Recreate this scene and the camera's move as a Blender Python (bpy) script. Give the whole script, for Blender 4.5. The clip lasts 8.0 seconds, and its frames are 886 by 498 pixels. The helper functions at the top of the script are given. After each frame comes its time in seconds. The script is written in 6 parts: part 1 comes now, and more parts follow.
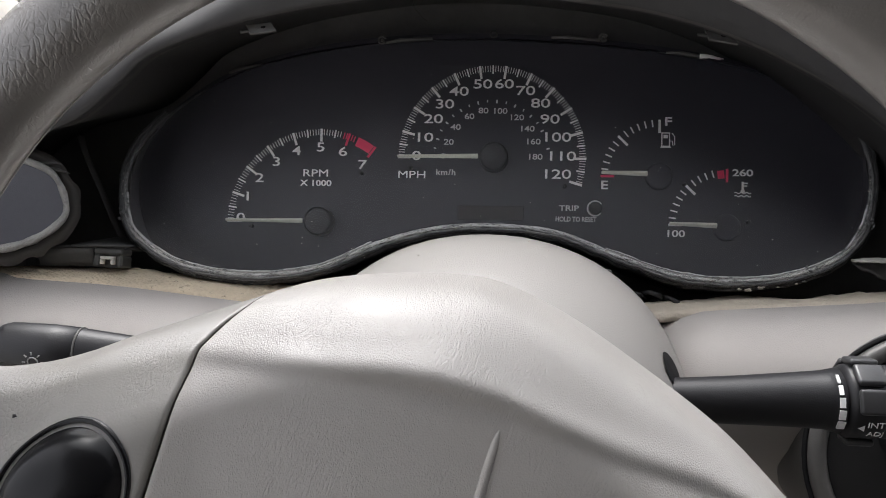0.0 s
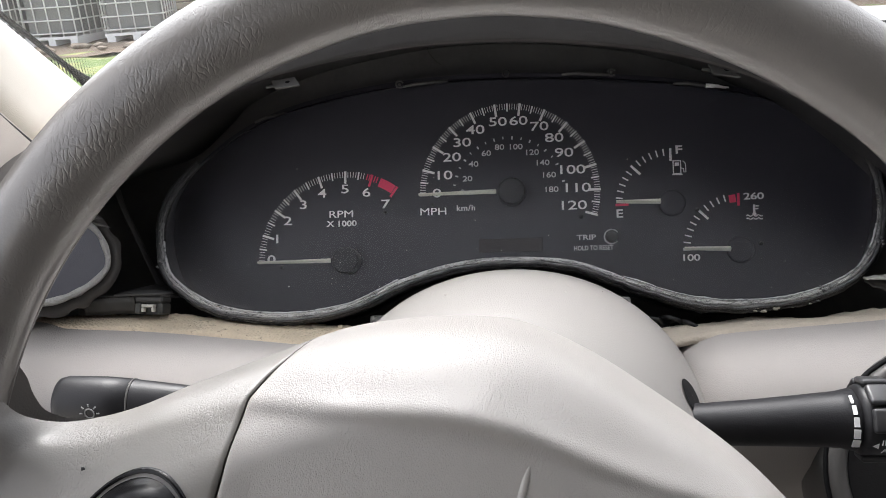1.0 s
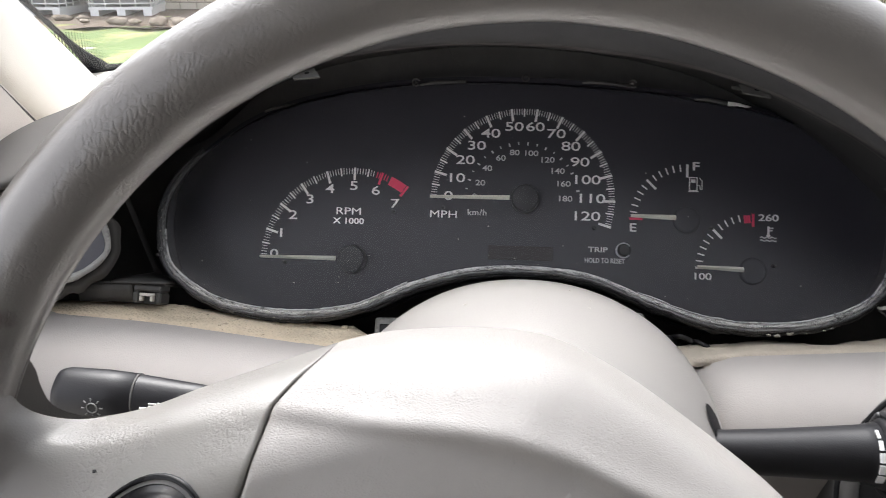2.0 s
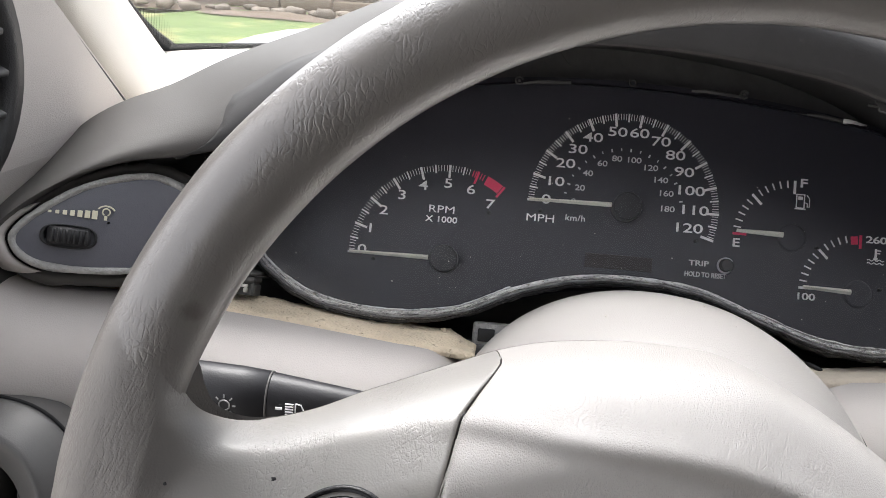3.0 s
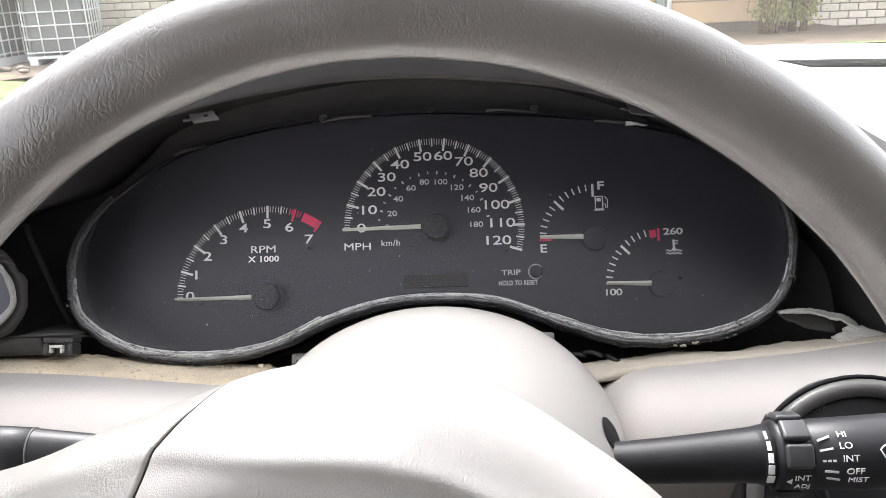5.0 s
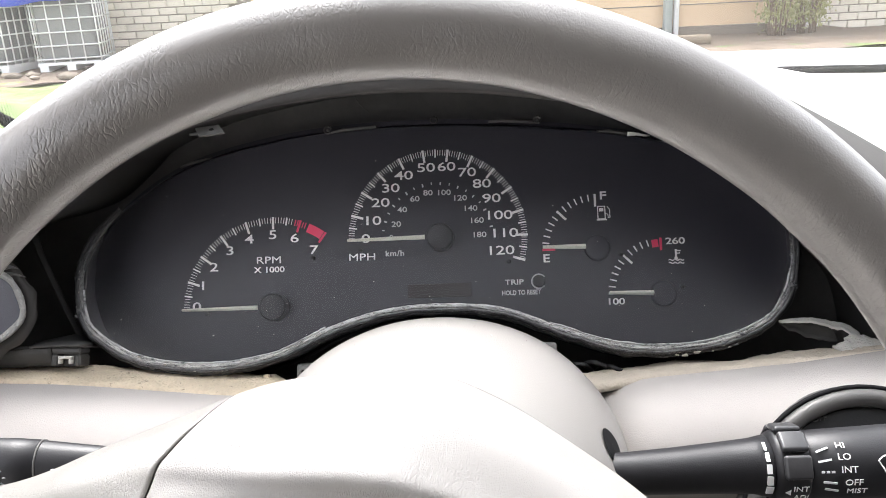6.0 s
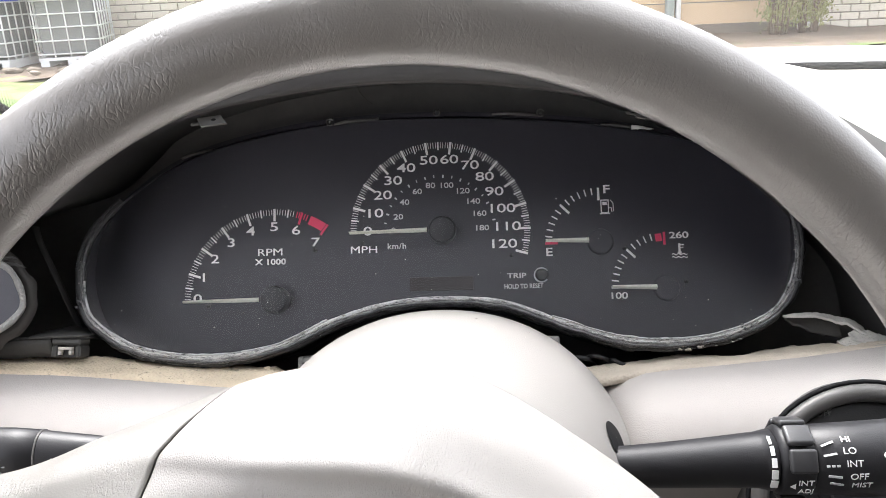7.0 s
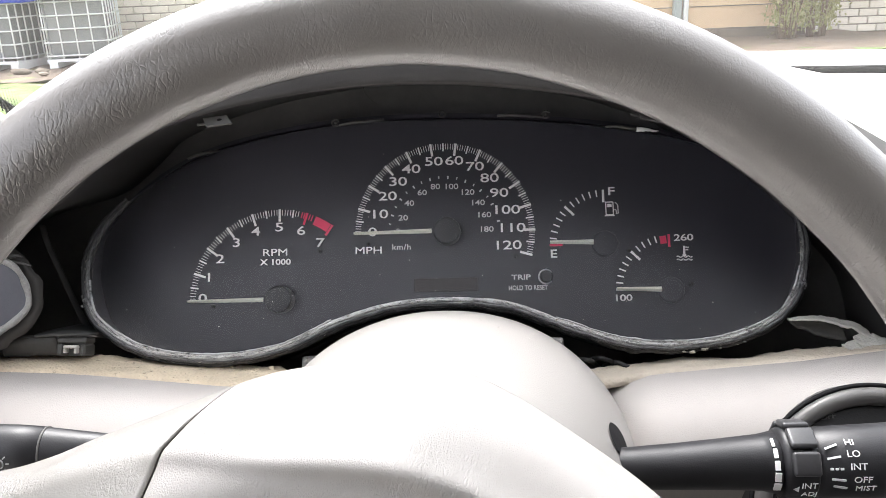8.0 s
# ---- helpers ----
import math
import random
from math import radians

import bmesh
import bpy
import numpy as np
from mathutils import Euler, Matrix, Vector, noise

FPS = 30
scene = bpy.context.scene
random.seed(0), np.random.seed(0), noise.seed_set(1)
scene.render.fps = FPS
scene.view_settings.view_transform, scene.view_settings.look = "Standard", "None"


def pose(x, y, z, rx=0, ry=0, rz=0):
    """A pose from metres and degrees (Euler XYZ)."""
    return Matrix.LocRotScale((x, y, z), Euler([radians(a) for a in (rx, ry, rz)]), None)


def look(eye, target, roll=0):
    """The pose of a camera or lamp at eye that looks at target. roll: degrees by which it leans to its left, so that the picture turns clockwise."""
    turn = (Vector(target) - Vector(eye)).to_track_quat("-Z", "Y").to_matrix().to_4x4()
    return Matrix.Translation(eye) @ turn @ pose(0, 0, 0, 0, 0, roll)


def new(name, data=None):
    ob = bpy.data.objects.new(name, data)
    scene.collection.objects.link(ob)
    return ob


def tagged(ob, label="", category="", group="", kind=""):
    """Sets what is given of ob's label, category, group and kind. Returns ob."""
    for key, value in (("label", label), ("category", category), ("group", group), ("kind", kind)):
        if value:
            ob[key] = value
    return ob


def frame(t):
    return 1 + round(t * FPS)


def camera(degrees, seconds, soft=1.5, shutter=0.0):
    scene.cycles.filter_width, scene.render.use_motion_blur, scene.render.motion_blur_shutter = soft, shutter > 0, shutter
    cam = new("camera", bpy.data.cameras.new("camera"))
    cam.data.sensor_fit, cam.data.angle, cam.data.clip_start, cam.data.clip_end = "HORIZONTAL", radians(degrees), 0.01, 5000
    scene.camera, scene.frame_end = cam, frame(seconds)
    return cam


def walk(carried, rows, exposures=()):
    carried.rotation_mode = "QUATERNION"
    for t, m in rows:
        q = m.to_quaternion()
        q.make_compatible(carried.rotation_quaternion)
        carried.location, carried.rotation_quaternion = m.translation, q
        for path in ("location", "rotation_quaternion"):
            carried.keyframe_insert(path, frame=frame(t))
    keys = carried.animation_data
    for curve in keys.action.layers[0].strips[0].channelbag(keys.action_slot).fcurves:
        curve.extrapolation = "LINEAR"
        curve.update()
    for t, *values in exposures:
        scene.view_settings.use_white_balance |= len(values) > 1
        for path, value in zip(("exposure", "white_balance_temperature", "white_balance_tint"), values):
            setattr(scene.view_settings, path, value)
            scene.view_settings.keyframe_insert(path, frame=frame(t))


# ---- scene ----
# The car's own frame: the dial plate is the plane y = 0, x to the right, z up along the plate, driver at -y.
# The plate leans back by 25 degrees and stands 0.95 m over the ground.
CAR = pose(0, 0, 0.95, -25, 0, 0)

# ---- camera ----
cam = camera(57.3, 8.0, soft=0.55, shutter=0.4)
PATH = [
    (0, (0.0173, -0.4787, -0.0713), (-0.0755, 0.5157, -0.0201), 1.46),
    (0.2, (0.0168, -0.4823, -0.0705), (-0.0850, 0.5111, -0.0177), 1.39),
    (0.5, (0.0181, -0.4930, -0.0638), (-0.1007, 0.4972, 0.0097), -0.24),
    (1, (0.0174, -0.4980, -0.0622), (-0.1000, 0.4925, 0.0099), -1.00),
    (1.2, (0.0193, -0.4985, -0.0620), (-0.1039, 0.4912, 0.0112), -0.84),
    (2.3, (-0.0298, -0.4877, -0.0557), (-0.1107, 0.5068, 0.0112), 3.74),
    (2.5, (-0.0501, -0.4874, -0.0547), (-0.1369, 0.5063, 0.0154), 4.55),
    (3, (-0.0673, -0.4799, -0.0583), (-0.1412, 0.5151, 0.0090), 5.29),
    (3.5, (-0.0441, -0.4866, -0.0483), (-0.1103, 0.5084, 0.0269), 4.52),
    (4, (0.0162, -0.4808, -0.0559), (-0.0111, 0.5140, 0.0414), 0.75),
    (4.2, (0.0214, -0.4860, -0.0581), (-0.0238, 0.5077, 0.0441), -0.31),
    (4.5, (0.0229, -0.4931, -0.0581), (-0.0126, 0.5010, 0.0443), -0.75),
    (4.7, (0.0226, -0.4936, -0.0575), (-0.0113, 0.5006, 0.0448), -1.31),
    (5.8, (0.0260, -0.4968, -0.0550), (-0.0139, 0.4961, 0.0571), -1.88),
    (6, (0.0264, -0.4983, -0.0538), (-0.0200, 0.4946, 0.0551), -1.75),
    (6.5, (0.0248, -0.4960, -0.0554), (-0.0191, 0.4974, 0.0507), -1.56),
    (7, (0.0248, -0.4956, -0.0562), (-0.0217, 0.4977, 0.0496), -1.43),
    (7.5, (0.0242, -0.4953, -0.0580), (-0.0254, 0.4976, 0.0503), -1.22),
    (8, (0.0256, -0.4959, -0.0573), (-0.0280, 0.4967, 0.0521), -1.06),
]
EXPOSURES = [(t, e, 6350, 13) for t, e in ((0, 1.4), (0.5, 1.55), (1.2, 1.75), (2.3, 1.85), (3, 1.8), (3.5, 1.95), (4.2, 2.3), (6, 2.35), (8, 2.35))]
walk(cam, [(t, CAR @ look(eye, target, roll)) for t, eye, target, roll in PATH], EXPOSURES)

# ---- light: an overcast sky with a veiled sun ----
world = bpy.data.worlds.new("overcast_sky")
scene.world = world
world.use_nodes = True
sky = world.node_tree.nodes.new("ShaderNodeTexSky")
sky.sky_type = "NISHITA"
sky.sun_disc = False
sky.sun_elevation, sky.sun_rotation = radians(62), radians(-26)
sky.air_density, sky.dust_density = 1.0, 4.0
back = world.node_tree.nodes["Background"]
back.inputs["Strength"].default_value = 0.15
veil = world.node_tree.nodes.new("ShaderNodeHueSaturation")
veil.inputs["Saturation"].default_value = 0.12
world.node_tree.links.new(sky.outputs["Color"], veil.inputs["Color"])
world.node_tree.links.new(veil.outputs["Color"], back.inputs["Color"])
sun = new("sun", bpy.data.lights.new("sun", "SUN"))
sun.data.energy, sun.data.angle, sun.data.color = 1.2, radians(25), (1.0, 0.96, 0.9)
sun.matrix_world = look((-2.5, 5.2, 11.0), (0, 0, 0))


# ---- materials ----
def material(name, colour, rough=0.6, metal=0.0, spot=30.0, vary=0.12, grain=0.0, grain_size=900.0, wrinkle=0.0, wrinkle_size=60.0, wrinkle_stretch=(1, 1, 1), wrinkle_patch=25.0, wrinkle_from=0.42, pebbled=False, crack=0.34, warped=1.4, crease=0.0, one_sided=False, coat=0.0, coat_ior=1.5, toward=None, shine=0.5, smudge=None, object_vary=0.0, dirt=None, dirt_size=12.0, dirt_cover=0.6):
    """A painted, plastic or natural surface: blotches at one scale, fine grain and wrinkles as relief, and dirt with its own shapes."""
    m = bpy.data.materials.new(name)
    m.use_nodes = True
    n, l = m.node_tree.nodes, m.node_tree.links
    b = n["Principled BSDF"]
    place = n.new("ShaderNodeTexCoord").outputs["Object"]

    def noise_node(size, detail=4.0, rough_=0.6):
        t = n.new("ShaderNodeTexNoise")
        t.inputs["Scale"].default_value, t.inputs["Detail"].default_value, t.inputs["Roughness"].default_value = size, detail, rough_
        l.new(place, t.inputs["Vector"])
        return t.outputs["Fac"]

    def maths(op, a, c):
        t = n.new("ShaderNodeMath")
        t.operation = op
        for s, v in zip(t.inputs, (a, c)):
            if isinstance(v, (int, float)):
                s.default_value = v
            else:
                l.new(v, s)
        return t.outputs[0]

    def mixed(fac, one, two):
        t = n.new("ShaderNodeMix")
        t.data_type = "RGBA"
        l.new(fac, t.inputs["Factor"])
        for s, v in ((t.inputs["A"], one), (t.inputs["B"], two)):
            if isinstance(v, tuple):
                s.default_value = (*v, 1)
            else:
                l.new(v, s)
        return t.outputs["Result"]

    coarse, fine = noise_node(spot), noise_node(spot * 9, 6.0)
    both = maths("ADD", maths("MULTIPLY", coarse, 0.65), maths("MULTIPLY", fine, 0.35))
    if object_vary:
        info = n.new("ShaderNodeObjectInfo")
        both = maths("ADD", both, maths("MULTIPLY", maths("SUBTRACT", info.outputs["Random"], 0.5), object_vary))
    low, high = tuple(c * (1 - vary * 1.6) for c in colour), tuple(min(1, c * (1 + vary * 1.6)) for c in colour)
    shade = mixed(both, low, high)
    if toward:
        # The colour blends along x into another, with shade put into it.
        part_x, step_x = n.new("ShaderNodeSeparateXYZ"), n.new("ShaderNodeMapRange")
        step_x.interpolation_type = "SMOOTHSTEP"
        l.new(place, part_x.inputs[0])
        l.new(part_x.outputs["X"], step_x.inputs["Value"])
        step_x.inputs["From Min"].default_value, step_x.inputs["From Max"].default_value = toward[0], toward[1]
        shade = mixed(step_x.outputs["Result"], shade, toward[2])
    if dirt:
        stain = n.new("ShaderNodeMapRange")
        l.new(noise_node(dirt_size, 8.0, 0.7), stain.inputs["Value"])
        stain.inputs["From Min"].default_value, stain.inputs["From Max"].default_value = dirt_cover, dirt_cover + 0.14
        shade = mixed(stain.outputs["Result"], shade, dirt)
    if smudge:
        # One dark smudge at that place of the thing.
        far = n.new("ShaderNodeVectorMath")
        far.operation = "DISTANCE"
        l.new(place, far.inputs[0])
        far.inputs[1].default_value = smudge[:3]
        ragged = maths("ADD", far.outputs["Value"], maths("MULTIPLY", noise_node(350.0), smudge[3] * 0.9))
        edge = n.new("ShaderNodeMapRange")
        l.new(ragged, edge.inputs["Value"])
        edge.inputs["From Min"].default_value, edge.inputs["From Max"].default_value = smudge[3] * 1.5, smudge[3] * 0.9
        edge.inputs["To Max"].default_value = 0.6
        shade = mixed(edge.outputs["Result"], shade, (0.05, 0.045, 0.038))
    l.new(shade, b.inputs["Base Color"])
    b.inputs["Metallic"].default_value = metal
    b.inputs["Specular IOR Level"].default_value = shine
    b.inputs["Coat Weight"].default_value, b.inputs["Coat Roughness"].default_value, b.inputs["Coat IOR"].default_value = coat, 0.24, coat_ior
    worn = n.new("ShaderNodeMapRange")
    l.new(both, worn.inputs["Value"])
    worn.inputs["To Min"].default_value, worn.inputs["To Max"].default_value = max(0.05, rough - 0.12), min(1, rough + 0.12)
    l.new(worn.outputs["Result"], b.inputs["Roughness"])
    height = None
    if grain:
        cells = n.new("ShaderNodeTexVoronoi")
        cells.inputs["Scale"].default_value = grain_size
        l.new(place, cells.inputs["Vector"])
        height = maths("MULTIPLY", cells.outputs["Distance"], grain)
    if wrinkle:
        # Meandering creases: thin valleys along the middle value of a warped noise, in patches.
        stretch = n.new("ShaderNodeVectorMath")
        stretch.operation = "MULTIPLY"
        l.new(place, stretch.inputs[0])
        stretch.inputs[1].default_value = wrinkle_stretch
        fold = n.new("ShaderNodeMapRange")
        fold.interpolation_type = "SMOOTHSTEP"
        if pebbled:
            worm = n.new("ShaderNodeTexVoronoi")
            worm.feature = "DISTANCE_TO_EDGE"
            warp = n.new("ShaderNodeVectorMath")
            warp.operation = "MULTIPLY_ADD"
            wave = n.new("ShaderNodeTexNoise")
            wave.inputs["Scale"].default_value, wave.inputs["Detail"].default_value = wrinkle_size * 0.5, 3.0
            l.new(place, wave.inputs["Vector"])
            l.new(wave.outputs["Color"], warp.inputs[0])
            warp.inputs[1].default_value = (warped / wrinkle_size,) * 3
            l.new(stretch.outputs[0], warp.inputs[2])
            worm.inputs["Scale"].default_value = wrinkle_size
            l.new(warp.outputs[0], worm.inputs["Vector"])
            l.new(worm.outputs["Distance"], fold.inputs["Value"])
            fold.inputs["From Max"].default_value = crack
        else:
            worm = n.new("ShaderNodeTexNoise")
            worm.inputs["Scale"].default_value, worm.inputs["Detail"].default_value, worm.inputs["Distortion"].default_value = wrinkle_size, 3.0, 0.25
            l.new(stretch.outputs[0], worm.inputs["Vector"])
            l.new(maths("ABSOLUTE", maths("SUBTRACT", worm.outputs["Fac"], 0.5), 0.0), fold.inputs["Value"])
            fold.inputs["From Max"].default_value = crack * 0.3
        part_of = n.new("ShaderNodeMapRange")
        l.new(noise_node(wrinkle_patch, 3.0), part_of.inputs["Value"])
        part_of.inputs["From Min"].default_value, part_of.inputs["From Max"].default_value = wrinkle_from, wrinkle_from + 0.16
        if one_sided:
            # The wear lies on the left half of the wheel, where the hand rests.
            apart = n.new("ShaderNodeSeparateXYZ")
            l.new(place, apart.inputs[0])
            held = n.new("ShaderNodeMapRange")
            l.new(apart.outputs["X"], held.inputs["Value"])
            held.inputs["From Min"].default_value, held.inputs["From Max"].default_value = 0.09, -0.09
            held.inputs["To Min"].default_value = 0.15
            wrinkle = maths("MULTIPLY", held.outputs["Result"], wrinkle)
        extra = maths("MULTIPLY", maths("MULTIPLY", fold.outputs["Result"], part_of.outputs["Result"]), wrinkle)
        height = maths("ADD", height, extra) if height else extra
    if crease:
        # Long shallow drying creases over the fine grain, in patches.
        drawn = n.new("ShaderNodeVectorMath")
        drawn.operation = "MULTIPLY"
        slant = n.new("ShaderNodeMapping")
        slant.inputs["Rotation"].default_value = (0, radians(-24), 0)
        l.new(place, slant.inputs["Vector"])
        l.new(slant.outputs["Vector"], drawn.inputs[0])
        drawn.inputs[1].default_value = (2.2, 1.0, 0.42)
        line, valley, where = n.new("ShaderNodeTexNoise"), n.new("ShaderNodeMapRange"), n.new("ShaderNodeMapRange")
        line.inputs["Scale"].default_value, line.inputs["Detail"].default_value, line.inputs["Distortion"].default_value = 270.0, 4.0, 0.3
        l.new(drawn.outputs[0], line.inputs["Vector"])
        valley.interpolation_type = "SMOOTHSTEP"
        l.new(maths("ABSOLUTE", maths("SUBTRACT", line.outputs["Fac"], 0.5), 0.0), valley.inputs["Value"])
        valley.inputs["From Max"].default_value = 0.10
        l.new(noise_node(38.0, 3.0), where.inputs["Value"])
        where.inputs["From Min"].default_value, where.inputs["From Max"].default_value = 0.42, 0.60
        deep = maths("MULTIPLY", maths("MULTIPLY", valley.outputs["Result"], where.outputs["Result"]), crease)
        height = maths("ADD", height, deep) if height else deep
    if height:
        bump = n.new("ShaderNodeBump")
        bump.inputs["Distance"].default_value = 0.001
        bump.inputs["Strength"].default_value = 1.0
        l.new(height, bump.inputs["Height"])
        l.new(bump.outputs["Normal"], b.inputs["Normal"])
        l.new(bump.outputs["Normal"], b.inputs["Coat Normal"])
    return m


def clear_pane(name, tint, gloss, share, dust=0.0, patchy=0.0):
    """Clear glass or plastic: it lets the view through, mirrors a small share of the light, and may carry a film of dust."""
    m = bpy.data.materials.new(name)
    m.use_nodes = True
    n, l = m.node_tree.nodes, m.node_tree.links
    n.remove(n["Principled BSDF"])
    see, shine, both = n.new("ShaderNodeBsdfTransparent"), n.new("ShaderNodeBsdfGlossy"), n.new("ShaderNodeMixShader")
    see.inputs["Color"].default_value = (*tint, 1)
    shine.inputs["Roughness"].default_value = gloss
    both.inputs[0].default_value = share
    l.new(see.outputs[0], both.inputs[1])
    l.new(shine.outputs[0], both.inputs[2])
    last = both
    if dust:
        film, last = n.new("ShaderNodeBsdfTranslucent"), n.new("ShaderNodeMixShader")
        if patchy:
            film = n.new("ShaderNodeBsdfDiffuse")
            t, r = n.new("ShaderNodeTexNoise"), n.new("ShaderNodeMapRange")
            t.inputs["Scale"].default_value, t.inputs["Detail"].default_value = patchy, 6.0
            l.new(n.new("ShaderNodeTexCoord").outputs["Object"], t.inputs["Vector"])
            l.new(t.outputs["Fac"], r.inputs["Value"])
            r.inputs["From Min"].default_value, r.inputs["From Max"].default_value, r.inputs["To Max"].default_value = 0.35, 0.75, dust * 3
            along, fade = n.new("ShaderNodeSeparateXYZ"), n.new("ShaderNodeMapRange")
            l.new(n.new("ShaderNodeUVMap").outputs["UV"], along.inputs[0])
            l.new(along.outputs["Y"], fade.inputs["Value"])
            fade.inputs["From Min"].default_value, fade.inputs["From Max"].default_value = 0.8, 0.1
            share_of = n.new("ShaderNodeMath")
            share_of.operation = "MULTIPLY"
            l.new(r.outputs["Result"], share_of.inputs[0])
            l.new(fade.outputs["Result"], share_of.inputs[1])
            l.new(share_of.outputs[0], last.inputs[0])
        else:
            last.inputs[0].default_value = dust
        film.inputs["Color"].default_value = (0.85, 0.84, 0.82, 1)
        l.new(both.outputs[0], last.inputs[1])
        l.new(film.outputs[0], last.inputs[2])
    l.new(last.outputs[0], n["Material Output"].inputs["Surface"])
    return m


RIM = material("worn_grey_leather", (0.150, 0.141, 0.131), 0.38, coat=0.9, coat_ior=1.65, one_sided=True, smudge=(-0.148, -0.0231, 0.1145, 0.0036), spot=25, vary=0.1, grain=0.03, grain_size=1300, pebbled=True, crack=0.20, warped=1.9, crease=0.038, wrinkle=0.066, wrinkle_size=380, wrinkle_stretch=(1.5, 1, 0.6), wrinkle_patch=60, wrinkle_from=0.42, dirt=(0.135, 0.127, 0.103), dirt_size=28, dirt_cover=0.68)
PAD = material("grained_grey_vinyl", (0.335, 0.321, 0.305), 0.36, spot=20, vary=0.06, grain=0.05, grain_size=1900, crease=0.075, wrinkle=0.06, wrinkle_size=1050, wrinkle_stretch=(1.5, 1, 0.55), wrinkle_patch=26, wrinkle_from=0.36, pebbled=True)
# Toward the rim the shade is put into the colour of this leather.
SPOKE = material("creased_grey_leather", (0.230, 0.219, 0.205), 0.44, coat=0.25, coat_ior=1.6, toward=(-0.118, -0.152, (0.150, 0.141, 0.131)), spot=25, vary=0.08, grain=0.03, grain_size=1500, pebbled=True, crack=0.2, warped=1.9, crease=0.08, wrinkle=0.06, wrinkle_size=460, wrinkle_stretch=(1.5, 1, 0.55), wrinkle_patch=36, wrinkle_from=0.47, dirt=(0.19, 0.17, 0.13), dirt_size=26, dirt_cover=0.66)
SHROUD = material("smooth_beige_plastic", (0.262, 0.251, 0.238), 0.42, spot=20, vary=0.04, grain=0.08, grain_size=1500)
FASCIA = material("grained_beige_vinyl", (0.455, 0.426, 0.402), 0.6, spot=15, vary=0.05, grain=0.1, grain_size=1400, dirt=(0.56, 0.53, 0.49), dirt_size=14, dirt_cover=0.66)
COWL = material("grey_dash_vinyl", (0.064, 0.060, 0.056), 0.6, spot=15, vary=0.06, grain=0.035, grain_size=1500)
TRIM = material("cream_pillar_plastic", (0.56, 0.535, 0.49), 0.55, spot=10, vary=0.04, grain=0.08, grain_size=1500)
FOAM = material("torn_yellow_foam", (0.70, 0.59, 0.44), 0.95, spot=45, vary=0.2, grain=0.55, grain_size=600, dirt=(0.13, 0.085, 0.05), dirt_size=230, dirt_cover=0.59)
FACE = material("matt_charcoal_dial", (0.030, 0.029, 0.040), 0.55, spot=14, vary=0.12, grain=0.004, grain_size=2500)
BLACK = material("black_plastic", (0.016, 0.016, 0.017), 0.5, spot=30, vary=0.2, grain=0.1, grain_size=1200)
RIB = material("worn_grey_black_plastic", (0.042, 0.042, 0.044), 0.34, spot=80, vary=0.25, grain=0.02)
SATIN = material("satin_black_plastic", (0.018, 0.018, 0.020), 0.42, shine=0.35, spot=60, vary=0.2, grain=0.03, grain_size=1600)
HOLLOW = material("black_moulded_plastic", (0.040, 0.039, 0.039), 0.62, spot=25, vary=0.35, grain=0.03, grain_size=1200, dirt=(0.075, 0.072, 0.068), dirt_size=70, dirt_cover=0.64)
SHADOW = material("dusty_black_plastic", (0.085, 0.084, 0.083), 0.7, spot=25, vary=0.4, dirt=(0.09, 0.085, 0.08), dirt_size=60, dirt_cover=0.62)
POD = material("dark_grey_panel", (0.125, 0.127, 0.146), 0.36, spot=40, vary=0.12, grain=0.1, grain_size=1600)
EDGE = material("scuffed_clear_edge", (0.19, 0.19, 0.192), 0.25, spot=140, vary=0.6, grain=0.7, grain_size=420, dirt=(0.45, 0.44, 0.43), dirt_size=140, dirt_cover=0.58)
POD_EDGE = material("dusty_grey_edge", (0.40, 0.395, 0.38), 0.6, spot=120, vary=0.35, grain=0.6, grain_size=700)
INK = material("white_print", (0.93, 0.93, 0.91), 0.6, spot=300, vary=0.06)
INK_DIM = material("grey_print", (0.64, 0.64, 0.645), 0.6, spot=300, vary=0.06)
INK_RED = material("red_print", (0.85, 0.06, 0.15), 0.6, spot=300, vary=0.06)
INK_FAINT = material("worn_grey_print", (0.22, 0.22, 0.22), 0.6, spot=300, vary=0.1)
NEEDLE = material("ivory_needle", (0.93, 0.92, 0.80), 0.5, spot=200, vary=0.08)
AMBER = material("cream_print", (0.72, 0.70, 0.55), 0.6, spot=300, vary=0.06)
TAB = material("grey_moulded_plastic", (0.11, 0.108, 0.104), 0.5, spot=90, vary=0.25, grain=0.03)
SCRAP = material("torn_beige_edge", (0.44, 0.41, 0.36), 0.9, spot=90, vary=0.3, grain=0.8, grain_size=500, dirt=(0.12, 0.10, 0.08), dirt_size=120, dirt_cover=0.6)
FOAM_PALE = material("torn_beige_foam", (0.58, 0.51, 0.42), 0.95, spot=45, vary=0.14, grain=0.3, grain_size=700, dirt=(0.33, 0.26, 0.17), dirt_size=120, dirt_cover=0.64)
VENT_RIM = material("matt_grey_vent_rim", (0.050, 0.049, 0.048), 0.5, spot=40, vary=0.15, grain=0.05, grain_size=1500, dirt=(0.10, 0.095, 0.09), dirt_size=60, dirt_cover=0.62)
RING = material("satin_grey_ring", (0.10, 0.097, 0.094), 0.38, spot=40, vary=0.1, grain=0.05, grain_size=1500)
DUST = material("pale_dust", (0.7, 0.68, 0.63), 0.9, spot=300, vary=0.2)
LINE = material("bright_lens_rim", (0.62, 0.62, 0.64), 0.2, spot=160, vary=0.4, dirt=(0.06, 0.06, 0.06), dirt_size=110, dirt_cover=0.53)
